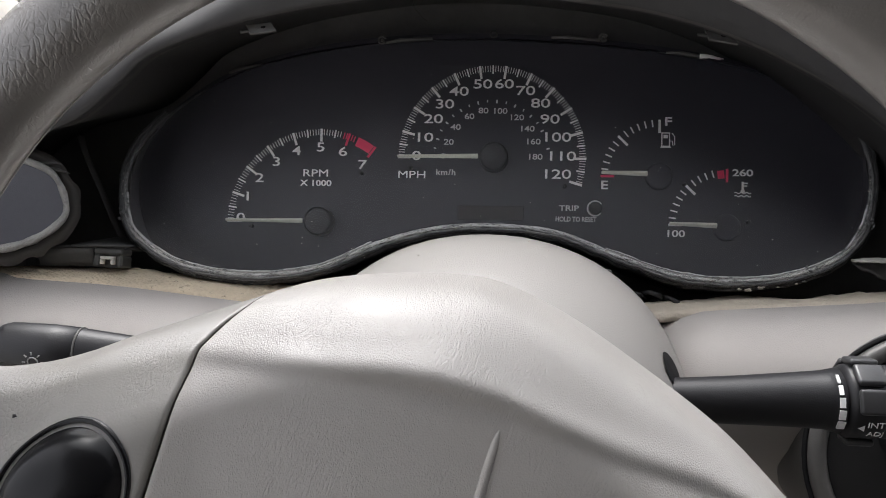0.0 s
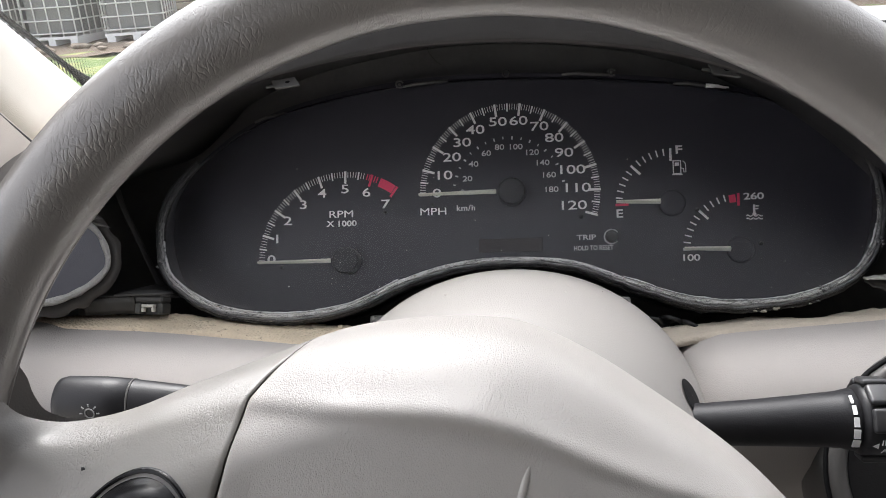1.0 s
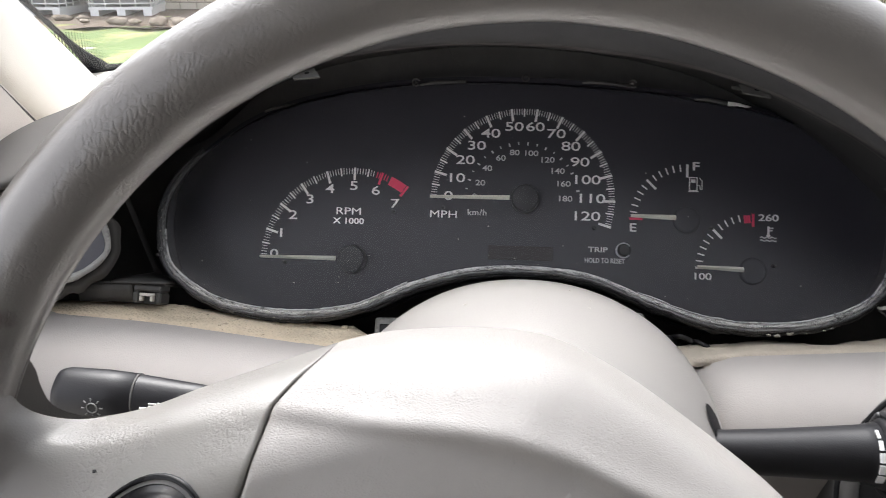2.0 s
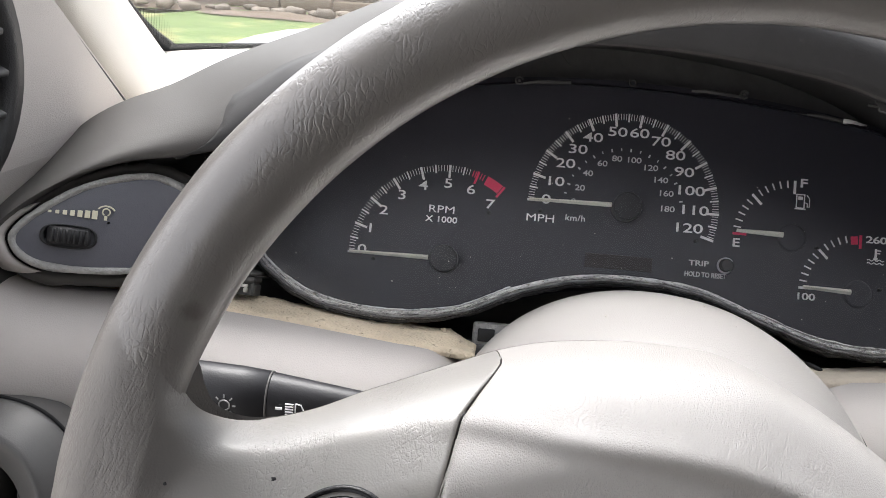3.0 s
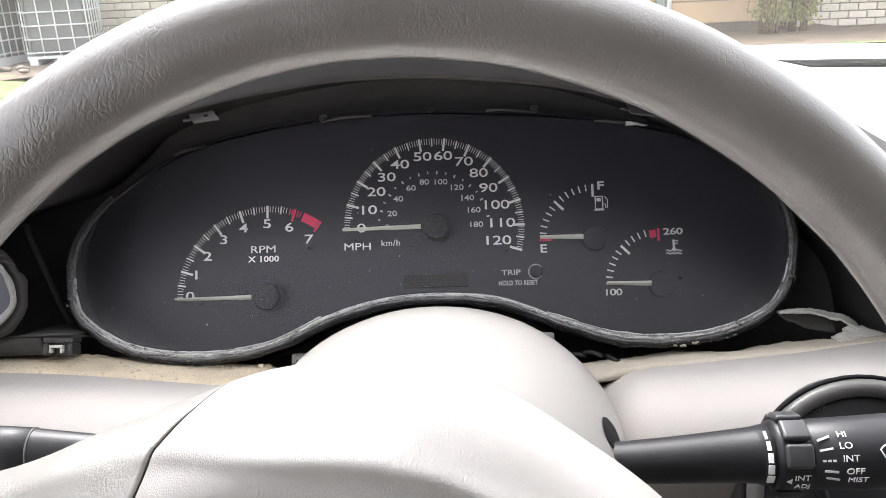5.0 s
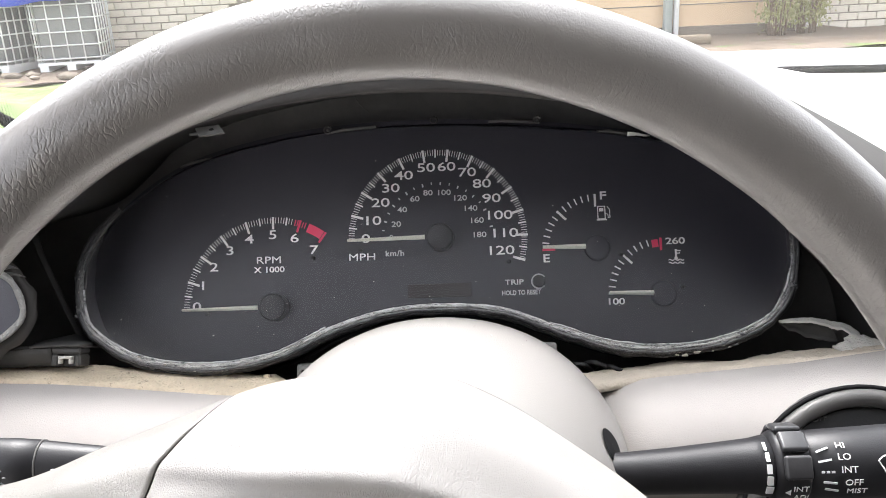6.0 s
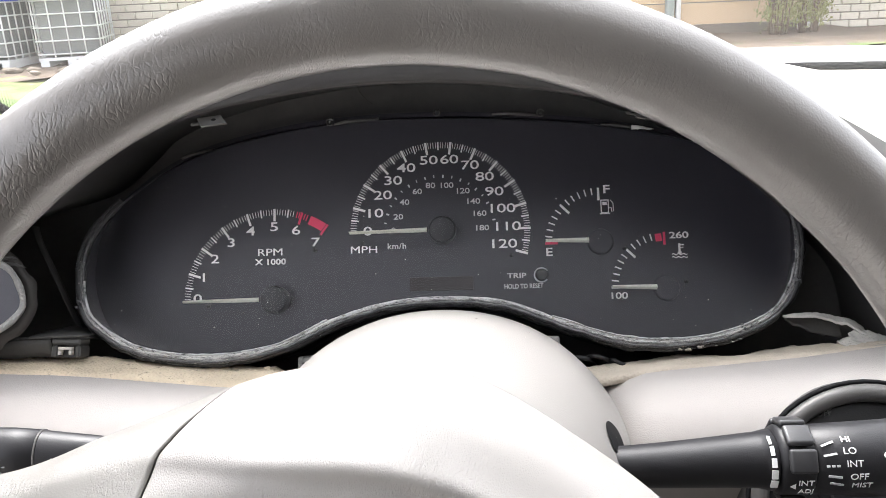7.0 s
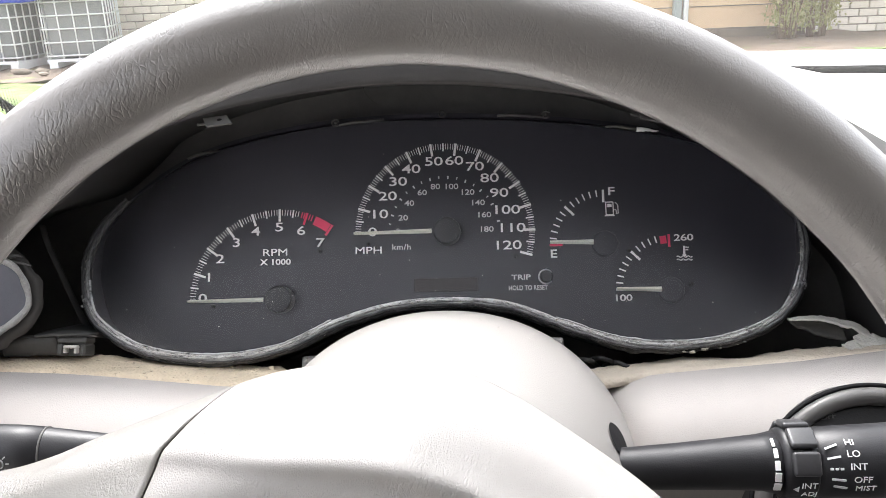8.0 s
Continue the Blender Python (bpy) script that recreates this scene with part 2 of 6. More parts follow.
TORN = material("torn_pale_plastic", (0.66, 0.64, 0.60), 0.75, spot=120, vary=0.15, grain=0.4, grain_size=900, dirt=(0.30, 0.27, 0.22), dirt_size=140, dirt_cover=0.66)
CLIP = material("grey_clip", (0.06, 0.059, 0.056), 0.6, spot=120, vary=0.4)
WHITE = material("bright_scrap", (0.75, 0.75, 0.72), 0.6, spot=120, vary=0.15)
ODO = material("blank_display", (0.012, 0.007, 0.008), 0.5, spot=60, vary=0.1)
HEADLINER = material("grey_headliner", (0.20, 0.195, 0.185), 0.95, spot=12, vary=0.05, grain=0.3, grain_size=700)
CARPET = material("grey_carpet", (0.06, 0.058, 0.056), 0.95, spot=20, vary=0.2, grain=0.5, grain_size=500)
PAINT = material("silver_white_paint", (0.62, 0.63, 0.64), 0.25, spot=3, vary=0.03)
GASKET = material("black_gasket", (0.010, 0.010, 0.011), 0.7, shine=0.15, spot=50, vary=0.2)
GRASS = material("lawn_green", (0.105, 0.155, 0.045), 0.95, spot=2.5, vary=0.35, dirt=(0.30, 0.29, 0.12), dirt_size=1.1, dirt_cover=0.50)
GRAVEL = material("pale_gravel_drive", (0.42, 0.40, 0.365), 0.95, spot=3, vary=0.25)
MULCH = material("brown_mulch", (0.15, 0.115, 0.085), 0.95, spot=4, vary=0.45)
BRICK = material("pale_brick", (0.62, 0.57, 0.49), 0.9, spot=6, vary=0.1, object_vary=0.5)
MORTAR = material("grey_mortar", (0.33, 0.30, 0.27), 0.95, spot=8, vary=0.15)
SIDING = material("tan_siding", (0.64, 0.47, 0.31), 0.75, spot=2, vary=0.08)
PIPE = material("grey_green_post", (0.33, 0.37, 0.36), 0.5, spot=5, vary=0.1)
STONE = material("tan_fieldstone", (0.24, 0.20, 0.16), 0.9, spot=9, vary=0.35, object_vary=0.4)
TANK = material("grey_plastic_tank", (0.19, 0.195, 0.20), 0.5, spot=2, vary=0.15)
CAGE = material("galvanised_tube", (0.75, 0.76, 0.77), 0.4, metal=0.1, spot=10, vary=0.1)
TARP = material("blue_tarp", (0.03, 0.07, 0.55), 0.5, spot=4, vary=0.15)
LEAF = material("olive_leaves", (0.34, 0.33, 0.16), 0.8, spot=6, vary=0.4)
BARK = material("brown_stems", (0.24, 0.19, 0.14), 0.9, spot=20, vary=0.3)
DUSTY = material("dusty_black_plastic_arm", (0.018, 0.018, 0.020), 0.42, shine=0.35, spot=60, vary=0.2, grain=0.03, grain_size=1600, dirt=(0.10, 0.095, 0.085), dirt_size=420, dirt_cover=0.64)
LENS = clear_pane("clear_lens", (0.97, 0.97, 0.97), 0.38, 0.034)
GLASS = clear_pane("window_glass", (0.94, 0.96, 0.95), 0.02, 0.05, 0.008)
HAZE = clear_pane("hazy_clear_plastic", (1.0, 1.0, 1.0), 0.3, 0.0, 0.05, 160.0)
HUBCAP = material("black_needle_hub", (0.013, 0.013, 0.016), 0.5, spot=60, vary=0.15)
GLOSS = material("glossy_black_button", (0.006, 0.006, 0.007), 0.24, shine=0.25, spot=60, vary=0.2, grain=0.01, grain_size=1600)


def streaked(name, dark, pale, cover, along, across, rough=0.28):
    """Scuffed clear plastic: pale scratches that run along the band."""
    m = bpy.data.materials.new(name)
    m.use_nodes = True
    n, l = m.node_tree.nodes, m.node_tree.links
    b = n["Principled BSDF"]
    where, stretch = n.new("ShaderNodeUVMap"), n.new("ShaderNodeVectorMath")
    stretch.operation = "MULTIPLY"
    l.new(where.outputs["UV"], stretch.inputs[0])
    stretch.inputs[1].default_value = (along, across, 1)
    shades = []
    for scale, low, high in ((1.0, cover, cover + 0.13), (4.3, cover - 0.03, cover + 0.2)):
        t, r = n.new("ShaderNodeTexNoise"), n.new("ShaderNodeMapRange")
        t.inputs["Scale"].default_value, t.inputs["Detail"].default_value, t.inputs["Roughness"].default_value, t.inputs["Distortion"].default_value = scale, 7.0, 0.65, 0.4
        l.new(stretch.outputs[0], t.inputs["Vector"])
        l.new(t.outputs["Fac"], r.inputs["Value"])
        r.inputs["From Min"].default_value, r.inputs["From Max"].default_value = low, high
        shades.append(r.outputs["Result"])
    apart = n.new("ShaderNodeSeparateXYZ")
    l.new(where.outputs["UV"], apart.inputs[0])

    def fading(value, a, b, top=1.0):
        r = n.new("ShaderNodeMapRange")
        r.interpolation_type = "SMOOTHSTEP"
        l.new(value, r.inputs["Value"])
        r.inputs["From Min"].default_value, r.inputs["From Max"].default_value, r.inputs["To Min"].default_value = a, b, 1.0 - top
        return r.outputs["Result"]

    # The scuffs lie on the lower stretch and on the inner half of the band.
    worn = None
    for f in (fading(apart.outputs["X"], 0.04, 0.30, 0.9), fading(apart.outputs["X"], 0.97, 0.74, 0.9), fading(apart.outputs["Y"], 0.70, 0.18, 0.88)):
        if worn is None:
            worn = f
        else:
            t = n.new("ShaderNodeMath")
            t.operation = "MULTIPLY"
            l.new(worn, t.inputs[0])
            l.new(f, t.inputs[1])
            worn = t.outputs[0]
    both = n.new("ShaderNodeMath")
    both.operation = "MULTIPLY_ADD"
    l.new(shades[0], both.inputs[0])
    both.inputs[1].default_value = 0.75
    l.new(shades[1], both.inputs[2])
    mix = n.new("ShaderNodeMix")
    mix.data_type, mix.clamp_factor = "RGBA", True
    scuff = n.new("ShaderNodeMath")
    scuff.operation = "MULTIPLY"
    l.new(both.outputs[0], scuff.inputs[0])
    l.new(worn, scuff.inputs[1])
    l.new(scuff.outputs[0], mix.inputs["Factor"])
    mix.inputs["A"].default_value, mix.inputs["B"].default_value = (*dark, 1), (*pale, 1)
    l.new(mix.outputs["Result"], b.inputs["Base Color"])
    b.inputs["Roughness"].default_value = rough
    bump = n.new("ShaderNodeBump")
    bump.inputs["Distance"].default_value, bump.inputs["Strength"].default_value = 0.0003, 0.8
    l.new(both.outputs[0], bump.inputs["Height"])
    l.new(bump.outputs["Normal"], b.inputs["Normal"])
    return m


SCRATCHED = streaked("scratched_clear_edge", (0.028, 0.028, 0.030), (0.78, 0.77, 0.76), 0.43, 60.0, 6.0)
SMOKED = streaked("smoked_clear_edge", (0.012, 0.012, 0.013), (0.40, 0.39, 0.37), 0.58, 50.0, 6.0)

# ---- helpers ----
ORIGIN = {}


def thing(name, at, label, category, group="", kind="", local=True):
    """An empty at the base of a thing; at is in the car's frame, or in the world's if local is off."""
    ob = new(name)
    ob.empty_display_size = 0.02
    ORIGIN[ob] = CAR @ Vector(at) if local else Vector(at)
    ob.location = ORIGIN[ob]
    return tagged(ob, label, category, group, kind)


def part(name, bm, mat, parent=None, label="", local=True, smooth=True, kind=""):
    """Links a bmesh as one mesh under a thing or a part."""
    if local:
        bm.transform(CAR)
    if parent:
        bm.transform(Matrix.Translation(-ORIGIN[parent]))
    me = bpy.data.meshes.new(name)
    bm.to_mesh(me)
    bm.free()
    for p in me.polygons:
        p.use_smooth = smooth
    me.materials.append(mat)
    ob = new(name, me)
    if parent:
        ob.parent = parent
        ORIGIN[ob] = ORIGIN[parent]
    else:
        ORIGIN[ob] = Vector((0, 0, 0))
    return tagged(ob, label, "", "", kind)


def structure(name, bm, mat, label, category, local=True, smooth=True):
    return tagged(part(name, bm, mat, None, label, local, smooth), "", category, "", "structure")


def sheet(rows, close_u=False, close_v=False, thick=0.0, mapped=False):
    """A grid of points as faces. thick: solidified by that much along the normals. mapped: with its own coordinates along and across."""
    bm = bmesh.new()
    uv = bm.loops.layers.uv.new("UVMap") if mapped else None
    grid = [[bm.verts.new(p) for p in row] for row in rows]
    m, k = len(grid), len(grid[0])
    for i in range(m if close_u else m - 1):
        for j in range(k if close_v else k - 1):
            quad = [grid[i][j], grid[(i + 1) % m][j], grid[(i + 1) % m][(j + 1) % k], grid[i][(j + 1) % k]]
            f = bm.faces.new(quad)
            if mapped:
                for loop, (u, v) in zip(f.loops, ((i, j), (i + 1, j), (i + 1, j + 1), (i, j + 1))):
                    loop[uv].uv = (u / m, v / k)
    bmesh.ops.recalc_face_normals(bm, faces=bm.faces)
    if thick:
        bmesh.ops.solidify(bm, geom=bm.faces[:], thickness=thick)
    return bm


def box(x0, x1, y0, y1, z0, z1, bevel=0.0, segments=2):
    bm = bmesh.new()
    bmesh.ops.create_cube(bm, size=1)
    bm.transform(Matrix.Translation(((x0 + x1) / 2, (y0 + y1) / 2, (z0 + z1) / 2)) @ Matrix.Diagonal((abs(x1 - x0), abs(y1 - y0), abs(z1 - z0), 1)))
    if bevel:
        bmesh.ops.bevel(bm, geom=bm.edges[:], offset=bevel, segments=segments, profile=0.5, affect="EDGES")
    return bm


def join(*meshes):
    """Several bmeshes as one."""
    out = bmesh.new()
    for b in meshes:
        me = bpy.data.meshes.new("joined")
        b.to_mesh(me)
        b.free()
        out.from_mesh(me)
        bpy.data.meshes.remove(me)
    return out


def curve(points, steps=8, closed=False):
    """A smooth line through points (Catmull-Rom), each a tuple of any length."""
    p = [np.array(q, float) for q in points]
    n, out = len(p), []
    for i in range(n if closed else n - 1):
        a, b, c, d = (p[(i + k) % n] if closed else p[min(max(i + k, 0), n - 1)] for k in (-1, 0, 1, 2))
        for s in range(steps):
            t = s / steps
            out.append(0.5 * (2 * b + (c - a) * t + (2 * a - 5 * b + 4 * c - d) * t * t + (3 * b - a - 3 * c + d) * t**3))
    if not closed:
        out.append(p[-1])
    return out


def tube(points, radius, sides=10, ends=True, flat=1.0):
    """A round bar along points; radius is a number or one for each point."""
    pts = [Vector(p) for p in points]
    radii = [float(r) for r in (radius if isinstance(radius, (list, tuple)) else [radius] * len(pts))]
    bm, rings = bmesh.new(), []
    side = None
    for i, p in enumerate(pts):
        way = (pts[min(i + 1, len(pts) - 1)] - pts[max(i - 1, 0)]).normalized()
        if side is None:
            side = way.cross(Vector((0, 0, 1)) if abs(way.z) < 0.9 else Vector((1, 0, 0))).normalized()
        side = (side - way * side.dot(way)).normalized()
        up = side.cross(way)
        rings.append([bm.verts.new(p + radii[i] * (math.cos(a) * side + flat * math.sin(a) * up)) for a in np.linspace(0, 2 * math.pi, sides, endpoint=False)])
    for a, b in zip(rings, rings[1:]):
        for j in range(sides):
            bm.faces.new((a[j], a[(j + 1) % sides], b[(j + 1) % sides], b[j]))
    if ends:
        bm.faces.new(rings[0])
        bm.faces.new(rings[-1])
    bmesh.ops.recalc_face_normals(bm, faces=bm.faces)
    return bm


def disc(cx, cz, r, y0, y1, bevel=0.0, sides=32, rz=None):
    """A short round plug facing the driver, from y0 (back) to y1 (front)."""
    rz = rz or r
    rows = [[(cx + q * r * math.cos(a), y, cz + q * rz * math.sin(a)) for a in np.linspace(0, 2 * math.pi, sides, endpoint=False)] for q, y in ((1, y0), (1, y1 + bevel), (1 - bevel / r * 0.3, y1 + bevel * 0.3), (1 - bevel / r, y1), (0.02, y1 - 0.0001))]
    return sheet(rows, close_v=True)


def plate(outline, y0, y1):
    """A flat piece with that outline of (x, z), from y0 (back) to y1 (front)."""
    bm = bmesh.new()
    a, b = ([bm.verts.new((x, y, z)) for x, z in outline] for y in (y0, y1))
    bm.faces.new(a)
    bm.faces.new(b)
    for i in range(len(a)):
        bm.faces.new((a[i], a[(i + 1) % len(a)], b[(i + 1) % len(a)], b[i]))
    bmesh.ops.recalc_face_normals(bm, faces=bm.faces)
    return bm


def letters(text, size, wide=1.0, depth=0.00025, shear=0.0, spacing=1.0, bold=0.0):
    """A word in the built-in font as a mesh in the xz plane, centred, facing the driver."""
    data = bpy.data.curves.new("word", "FONT")
    data.body, data.size, data.align_x, data.align_y = text, size, "CENTER", "CENTER"
    data.extrude, data.space_character, data.shear, data.offset, data.resolution_u = depth, spacing, shear, bold, 3
    ob = new("word", data)
    me = bpy.data.meshes.new_from_object(ob.evaluated_get(bpy.context.evaluated_depsgraph_get()))
    bm = bmesh.new()
    bm.from_mesh(me)
    bpy.data.objects.remove(ob)
    bpy.data.curves.remove(data)
    bpy.data.meshes.remove(me)
    bm.transform(Matrix(((wide, 0, 0, 0), (0, 0, -1, 0), (0, 1, 0, 0), (0, 0, 0, 1))))
    return bm


def moved(bm, x=0.0, y=0.0, z=0.0, turn=None):
    bm.transform(Matrix.Translation((x, y, z)) @ (turn or Matrix()))
    return bm


def blob(centre, size, seed, lumps=0.25, sides=10):
    """A rough lump."""
    bm = bmesh.new()
    bmesh.ops.create_icosphere(bm, subdivisions=2, radius=1)
    for v in bm.verts:
        v.co *= 1 + lumps * noise.noise(v.co * 1.4 + Vector((seed * 7.3, seed, 0)))
    bm.transform(Matrix.Translation(centre) @ Matrix.Diagonal((*size, 1)))
    return bm

# ---- the outdoors ----
def flat(x0, x1, y0, y1, z, n=24, rough=0.0, seed=0):
    return sheet([[(x, y, z + rough * noise.noise(Vector((x * 2, y * 2, seed)))) for y in np.linspace(y0, y1, n)] for x in np.linspace(x0, x1, n)])


structure("ground", flat(-600, 600, -600, 600, -0.03, 8), GRAVEL, "pale bare ground that the car stands on", "ground", local=False)
structure("lawn", flat(-14, 12, 2, 11.6, 0.0, 60, 0.05), GRASS, "patchy green lawn in front of the car", "lawn", local=False)
structure("planting_bed", flat(-14, 14, 9.9, 13.2, 0.02, 60, 0.08, 3), MULCH, "brown mulched bed along the house wall", "planting bed", local=False)


def brick_wall(name, x0, x1, y, z1, label):
    """A pale brick wall with recessed mortar joints; its bricks are parts."""
    wall = structure(name, box(x0, x1, y + 0.02, y + 0.25, 0, z1), MORTAR, label, "wall", local=False, smooth=False)
    one = box(-0.135, 0.135, -0.03, 0.03, -0.05, 0.05, 0.008, 1)
    me = bpy.data.meshes.new("brick")
    one.to_mesh(me)
    one.free()
    me.materials.append(BRICK)
    rng = random.Random(5)
    for row in range(int((min(z1, 1.35) - 0.05) / 0.115)):
        for i in range(int((x1 - x0 - 0.3) / 0.285)):
            b = new("brick", me)
            b.parent = wall
            b.location = (x0 + 0.15 + 0.285 * i + (0.1425 if row % 2 else 0), y + rng.uniform(0, 0.006), 0.07 + 0.115 * row)


def siding_board(x0, x1, y, z, h):
    """A lapped board: its foot stands proud."""
    return sheet([[(x, y - 0.022, z), (x, y - 0.018, z + 0.01), (x, y - 0.004, z + h), (x, y + 0.02, z + h), (x, y + 0.02, z)] for x in (x0, x1)], close_v=True)


house = thing("house_wall", (2.5, 12.6, 0), "tan lapped board siding of a house behind the lawn", "house", local=False)
part("wall", box(-3.4, 4.95, 12.62, 12.8, 0.0, 3.2), MORTAR, house, local=False, smooth=False)
part("base", box(-3.4, 4.95, 12.50, 12.615, 0.0, 0.16, 0.01), STONE, house, "stone base course", local=False, smooth=False)
for k in range(9):
    part("board", siding_board(-3.4, 4.95, 12.59, 0.165 + 0.33 * k, 0.312), SIDING, house, local=False, smooth=False)
part("roof", box(-8.5, 9.5, 12.2, 16.5, 3.2, 3.35), MORTAR, house, "grey roof edge", local=False, smooth=False)

pipe = thing("downpipe", (3.05, 12.45, 0), "grey-green square downpipe on the house wall", "downpipe", local=False)
part("post", box(2.93, 3.06, 12.40, 12.52, 0.03, 3.1, 0.02), PIPE, pipe, local=False)
part("channel", box(3.085, 3.16, 12.42, 12.52, 0.03, 3.1, 0.015), CAGE, pipe, "pale metal channel", local=False)


def caged_tank(x, y, turn, label):
    """A plastic tank in a cage of tubes on a pallet."""
    t = thing("caged_tank", (x, y, 0), label, "storage tank", "caged tanks by the wall", local=False)
    m = Matrix.Translation((x, y, 0)) @ Matrix.Rotation(radians(turn), 4, "Z")

    def put(name, bm, mat, lab="", smooth=True):
        bm.transform(m)
        return part(name, bm, mat, t, lab, local=False, smooth=smooth)

    put("tank", box(-0.41, 0.41, -0.46, 0.46, 0.18, 1.14, 0.07, 3), TANK, "grey plastic bladder")
    put("pallet", join(box(-0.46, 0.46, -0.5, 0.5, 0.11, 0.15), *[box(a - 0.06, a + 0.06, -0.5, 0.5, 0.02, 0.11) for a in (-0.38, 0, 0.38)]), CAGE, smooth=False)
    for a in np.linspace(-0.44, 0.44, 5):
        for s in (-0.49, 0.49):
            put("upright", tube([(a, s, 0.15), (a, s, 1.16)], 0.011, 6), CAGE)
    for a in np.linspace(-0.33, 0.33, 5):
        for s in (-0.45, 0.45):
            put("upright", tube([(s, a, 0.15), (s, a, 1.16)], 0.011, 6), CAGE)
    for z in np.linspace(0.2, 1.15, 6):
        put("hoop", tube([(-0.45, -0.5, z), (0.45, -0.5, z), (0.45, 0.5, z), (-0.45, 0.5, z), (-0.45, -0.5, z)], 0.012, 6), CAGE)
    return t


caged_tank(-6.02, 12.05, 12, "grey plastic tank in a white metal cage by the brick wall")
caged_tank(-7.17, 11.95, -6, "grey plastic tank in a white metal cage by the brick wall")
caged_tank(-8.3, 11.8, 5, "grey plastic tank in a white metal cage under a blue tarp")
tarp = thing("blue_tarp", (-8.4, 11.6, 1.16), "blue tarp lying over the caged tanks", "tarp", local=False)
part("cloth", sheet([[(x, 11.36 + 0.02 * math.sin(5 * x), 1.055 + 0.07 * (x + 5.45) + 0.012 * math.sin(9 * x)), (x, 11.37 + 0.015 * math.sin(6 * x), 1.17), (x, 11.5, 1.20 + 0.01 * math.sin(7 * x)), (x, 12.5, 1.20)] for x in np.linspace(-9.2, -5.45, 40)], thick=0.004), TARP, tarp, local=False)

rng = random.Random(11)
for k in range(46):
    x = -9.5 + 0.23 * k + rng.uniform(-0.06, 0.06)
    if -0.5 < x < 0.2:
        continue
    s = rng.uniform(0.06, 0.15)
    st = part("border_stone", blob((x, 10.2 + rng.uniform(-0.1, 0.35) + 0.08 * abs(x) * 0.5, 0.06), (s, s * 0.7, s * rng.uniform(0.3, 0.55)), k, 0.55), STONE, None, "rounded tan stone edging the planting bed", local=False)
    tagged(st, "", "stone", "stones edging the bed")
for k in range(10):
    x = -4.2 + 0.75 * k
    lg = part("timber_edging", box(x, x + 0.72, 11.0 + rng.uniform(-0.04, 0.04), 11.16, 0.03, 0.17 + rng.uniform(-0.02, 0.02), 0.015, 1), BARK, None, "weathered timber edging lying along the bed", local=False)
    tagged(lg, "", "timber", "timbers along the bed")


def shrub(x, y, tall, seed):
    """A bushy shrub: bare stems below, small leaves above."""
    r = random.Random(seed)
    t = thing("shrub", (x, y, 0.02), "twiggy olive-green shrub in front of the house", "shrub", local=False)
    tips = []
    for k in range(26):
        a, lean = r.uniform(0, 2 * math.pi), r.uniform(0.05, 0.42)
        pts = [(x + math.cos(a) * (0.12 + lean * s * s * 1.3), y + math.sin(a) * (0.12 + lean * s * s), 0.02 + tall * s * r.uniform(0.9, 1.0)) for s in np.linspace(0, 1, 6)]
        tips += pts[1:]
        part("stem", tube(pts, [0.014 - 0.002 * i for i in range(6)], 5), BARK, t, local=False)
    bm = bmesh.new()
    for k in range(3000):
        p = Vector(r.choice(tips)) + Vector((r.gauss(0, 0.1), r.gauss(0, 0.1), r.gauss(0.03, 0.09)))
        s = r.uniform(0.018, 0.04)
        e = Euler((r.uniform(0, 6), r.uniform(0, 6), r.uniform(0, 6))).to_matrix()
        bm.faces.new([bm.verts.new(p + e @ Vector(q) * s) for q in ((-1, 0, 0), (0, -0.5, 0.1), (1, 0, 0), (0, 0.5, 0.1))])
    part("leaves", bm, LEAF, t, "small dull-green leaves", local=False, smooth=False, kind="stuff")


shrub(4.45, 11.9, 1.5, 3)
shrub(4.95, 12.1, 1.3, 8)

# ---- the car's body around the driver ----
WINDSCREEN_FOOT = [(-0.385, 0.12, 0.999), (-0.36, 0.2, 0.998), (-0.29, 0.255, 0.998), (-0.15, 0.33, 1.0), (0, 0.38, 1.0), (0.37, 0.45, 0.987), (0.74, 0.38, 0.984), (1.03, 0.25, 0.984), (1.11, 0.12, 0.984)]
FOOT = curve(WINDSCREEN_FOOT, 6)
HEADER = [(-0.30 + 1.34 * i / (len(FOOT) - 1), -0.39 + 0.05 * math.sin(math.pi * i / (len(FOOT) - 1)), 1.34) for i in range(len(FOOT))]
windscreen = structure("windscreen", sheet([FOOT, [tuple((np.array(a) + np.array(b)) / 2 + (0, 0.02, 0.03)) for a, b in zip(FOOT, HEADER)], HEADER]), GLASS, "clear windscreen sloping back over the dashboard", "windscreen", local=False)
windscreen.visible_shadow = False
part("gasket", sheet([[tuple(p) for p in FOOT], [(p[0], p[1] + 0.003, p[2] + 0.004 + 0.03 * max(0.0, -0.31 - p[0]) + 0.005 * min(1.0, max(0.0, p[0] * 4))) for p in FOOT]], thick=0.003), GASKET, windscreen, "black band along the glass foot", local=False)
part("pillar_gasket", tube([(-0.364 + 0.06 * s, 0.207 - 0.59 * s, 1.000 + 0.345 * s) for s in (-0.01, 0.01, 0.03, 0.05, 0.075, 0.1, 0.4, 0.7, 1)], [0.0100, 0.0080, 0.0058, 0.0040, 0.0028, 0.0022, 0.002, 0.002, 0.002], 8), GASKET, windscreen, "black seal beside the pillar", local=False)
dots = []
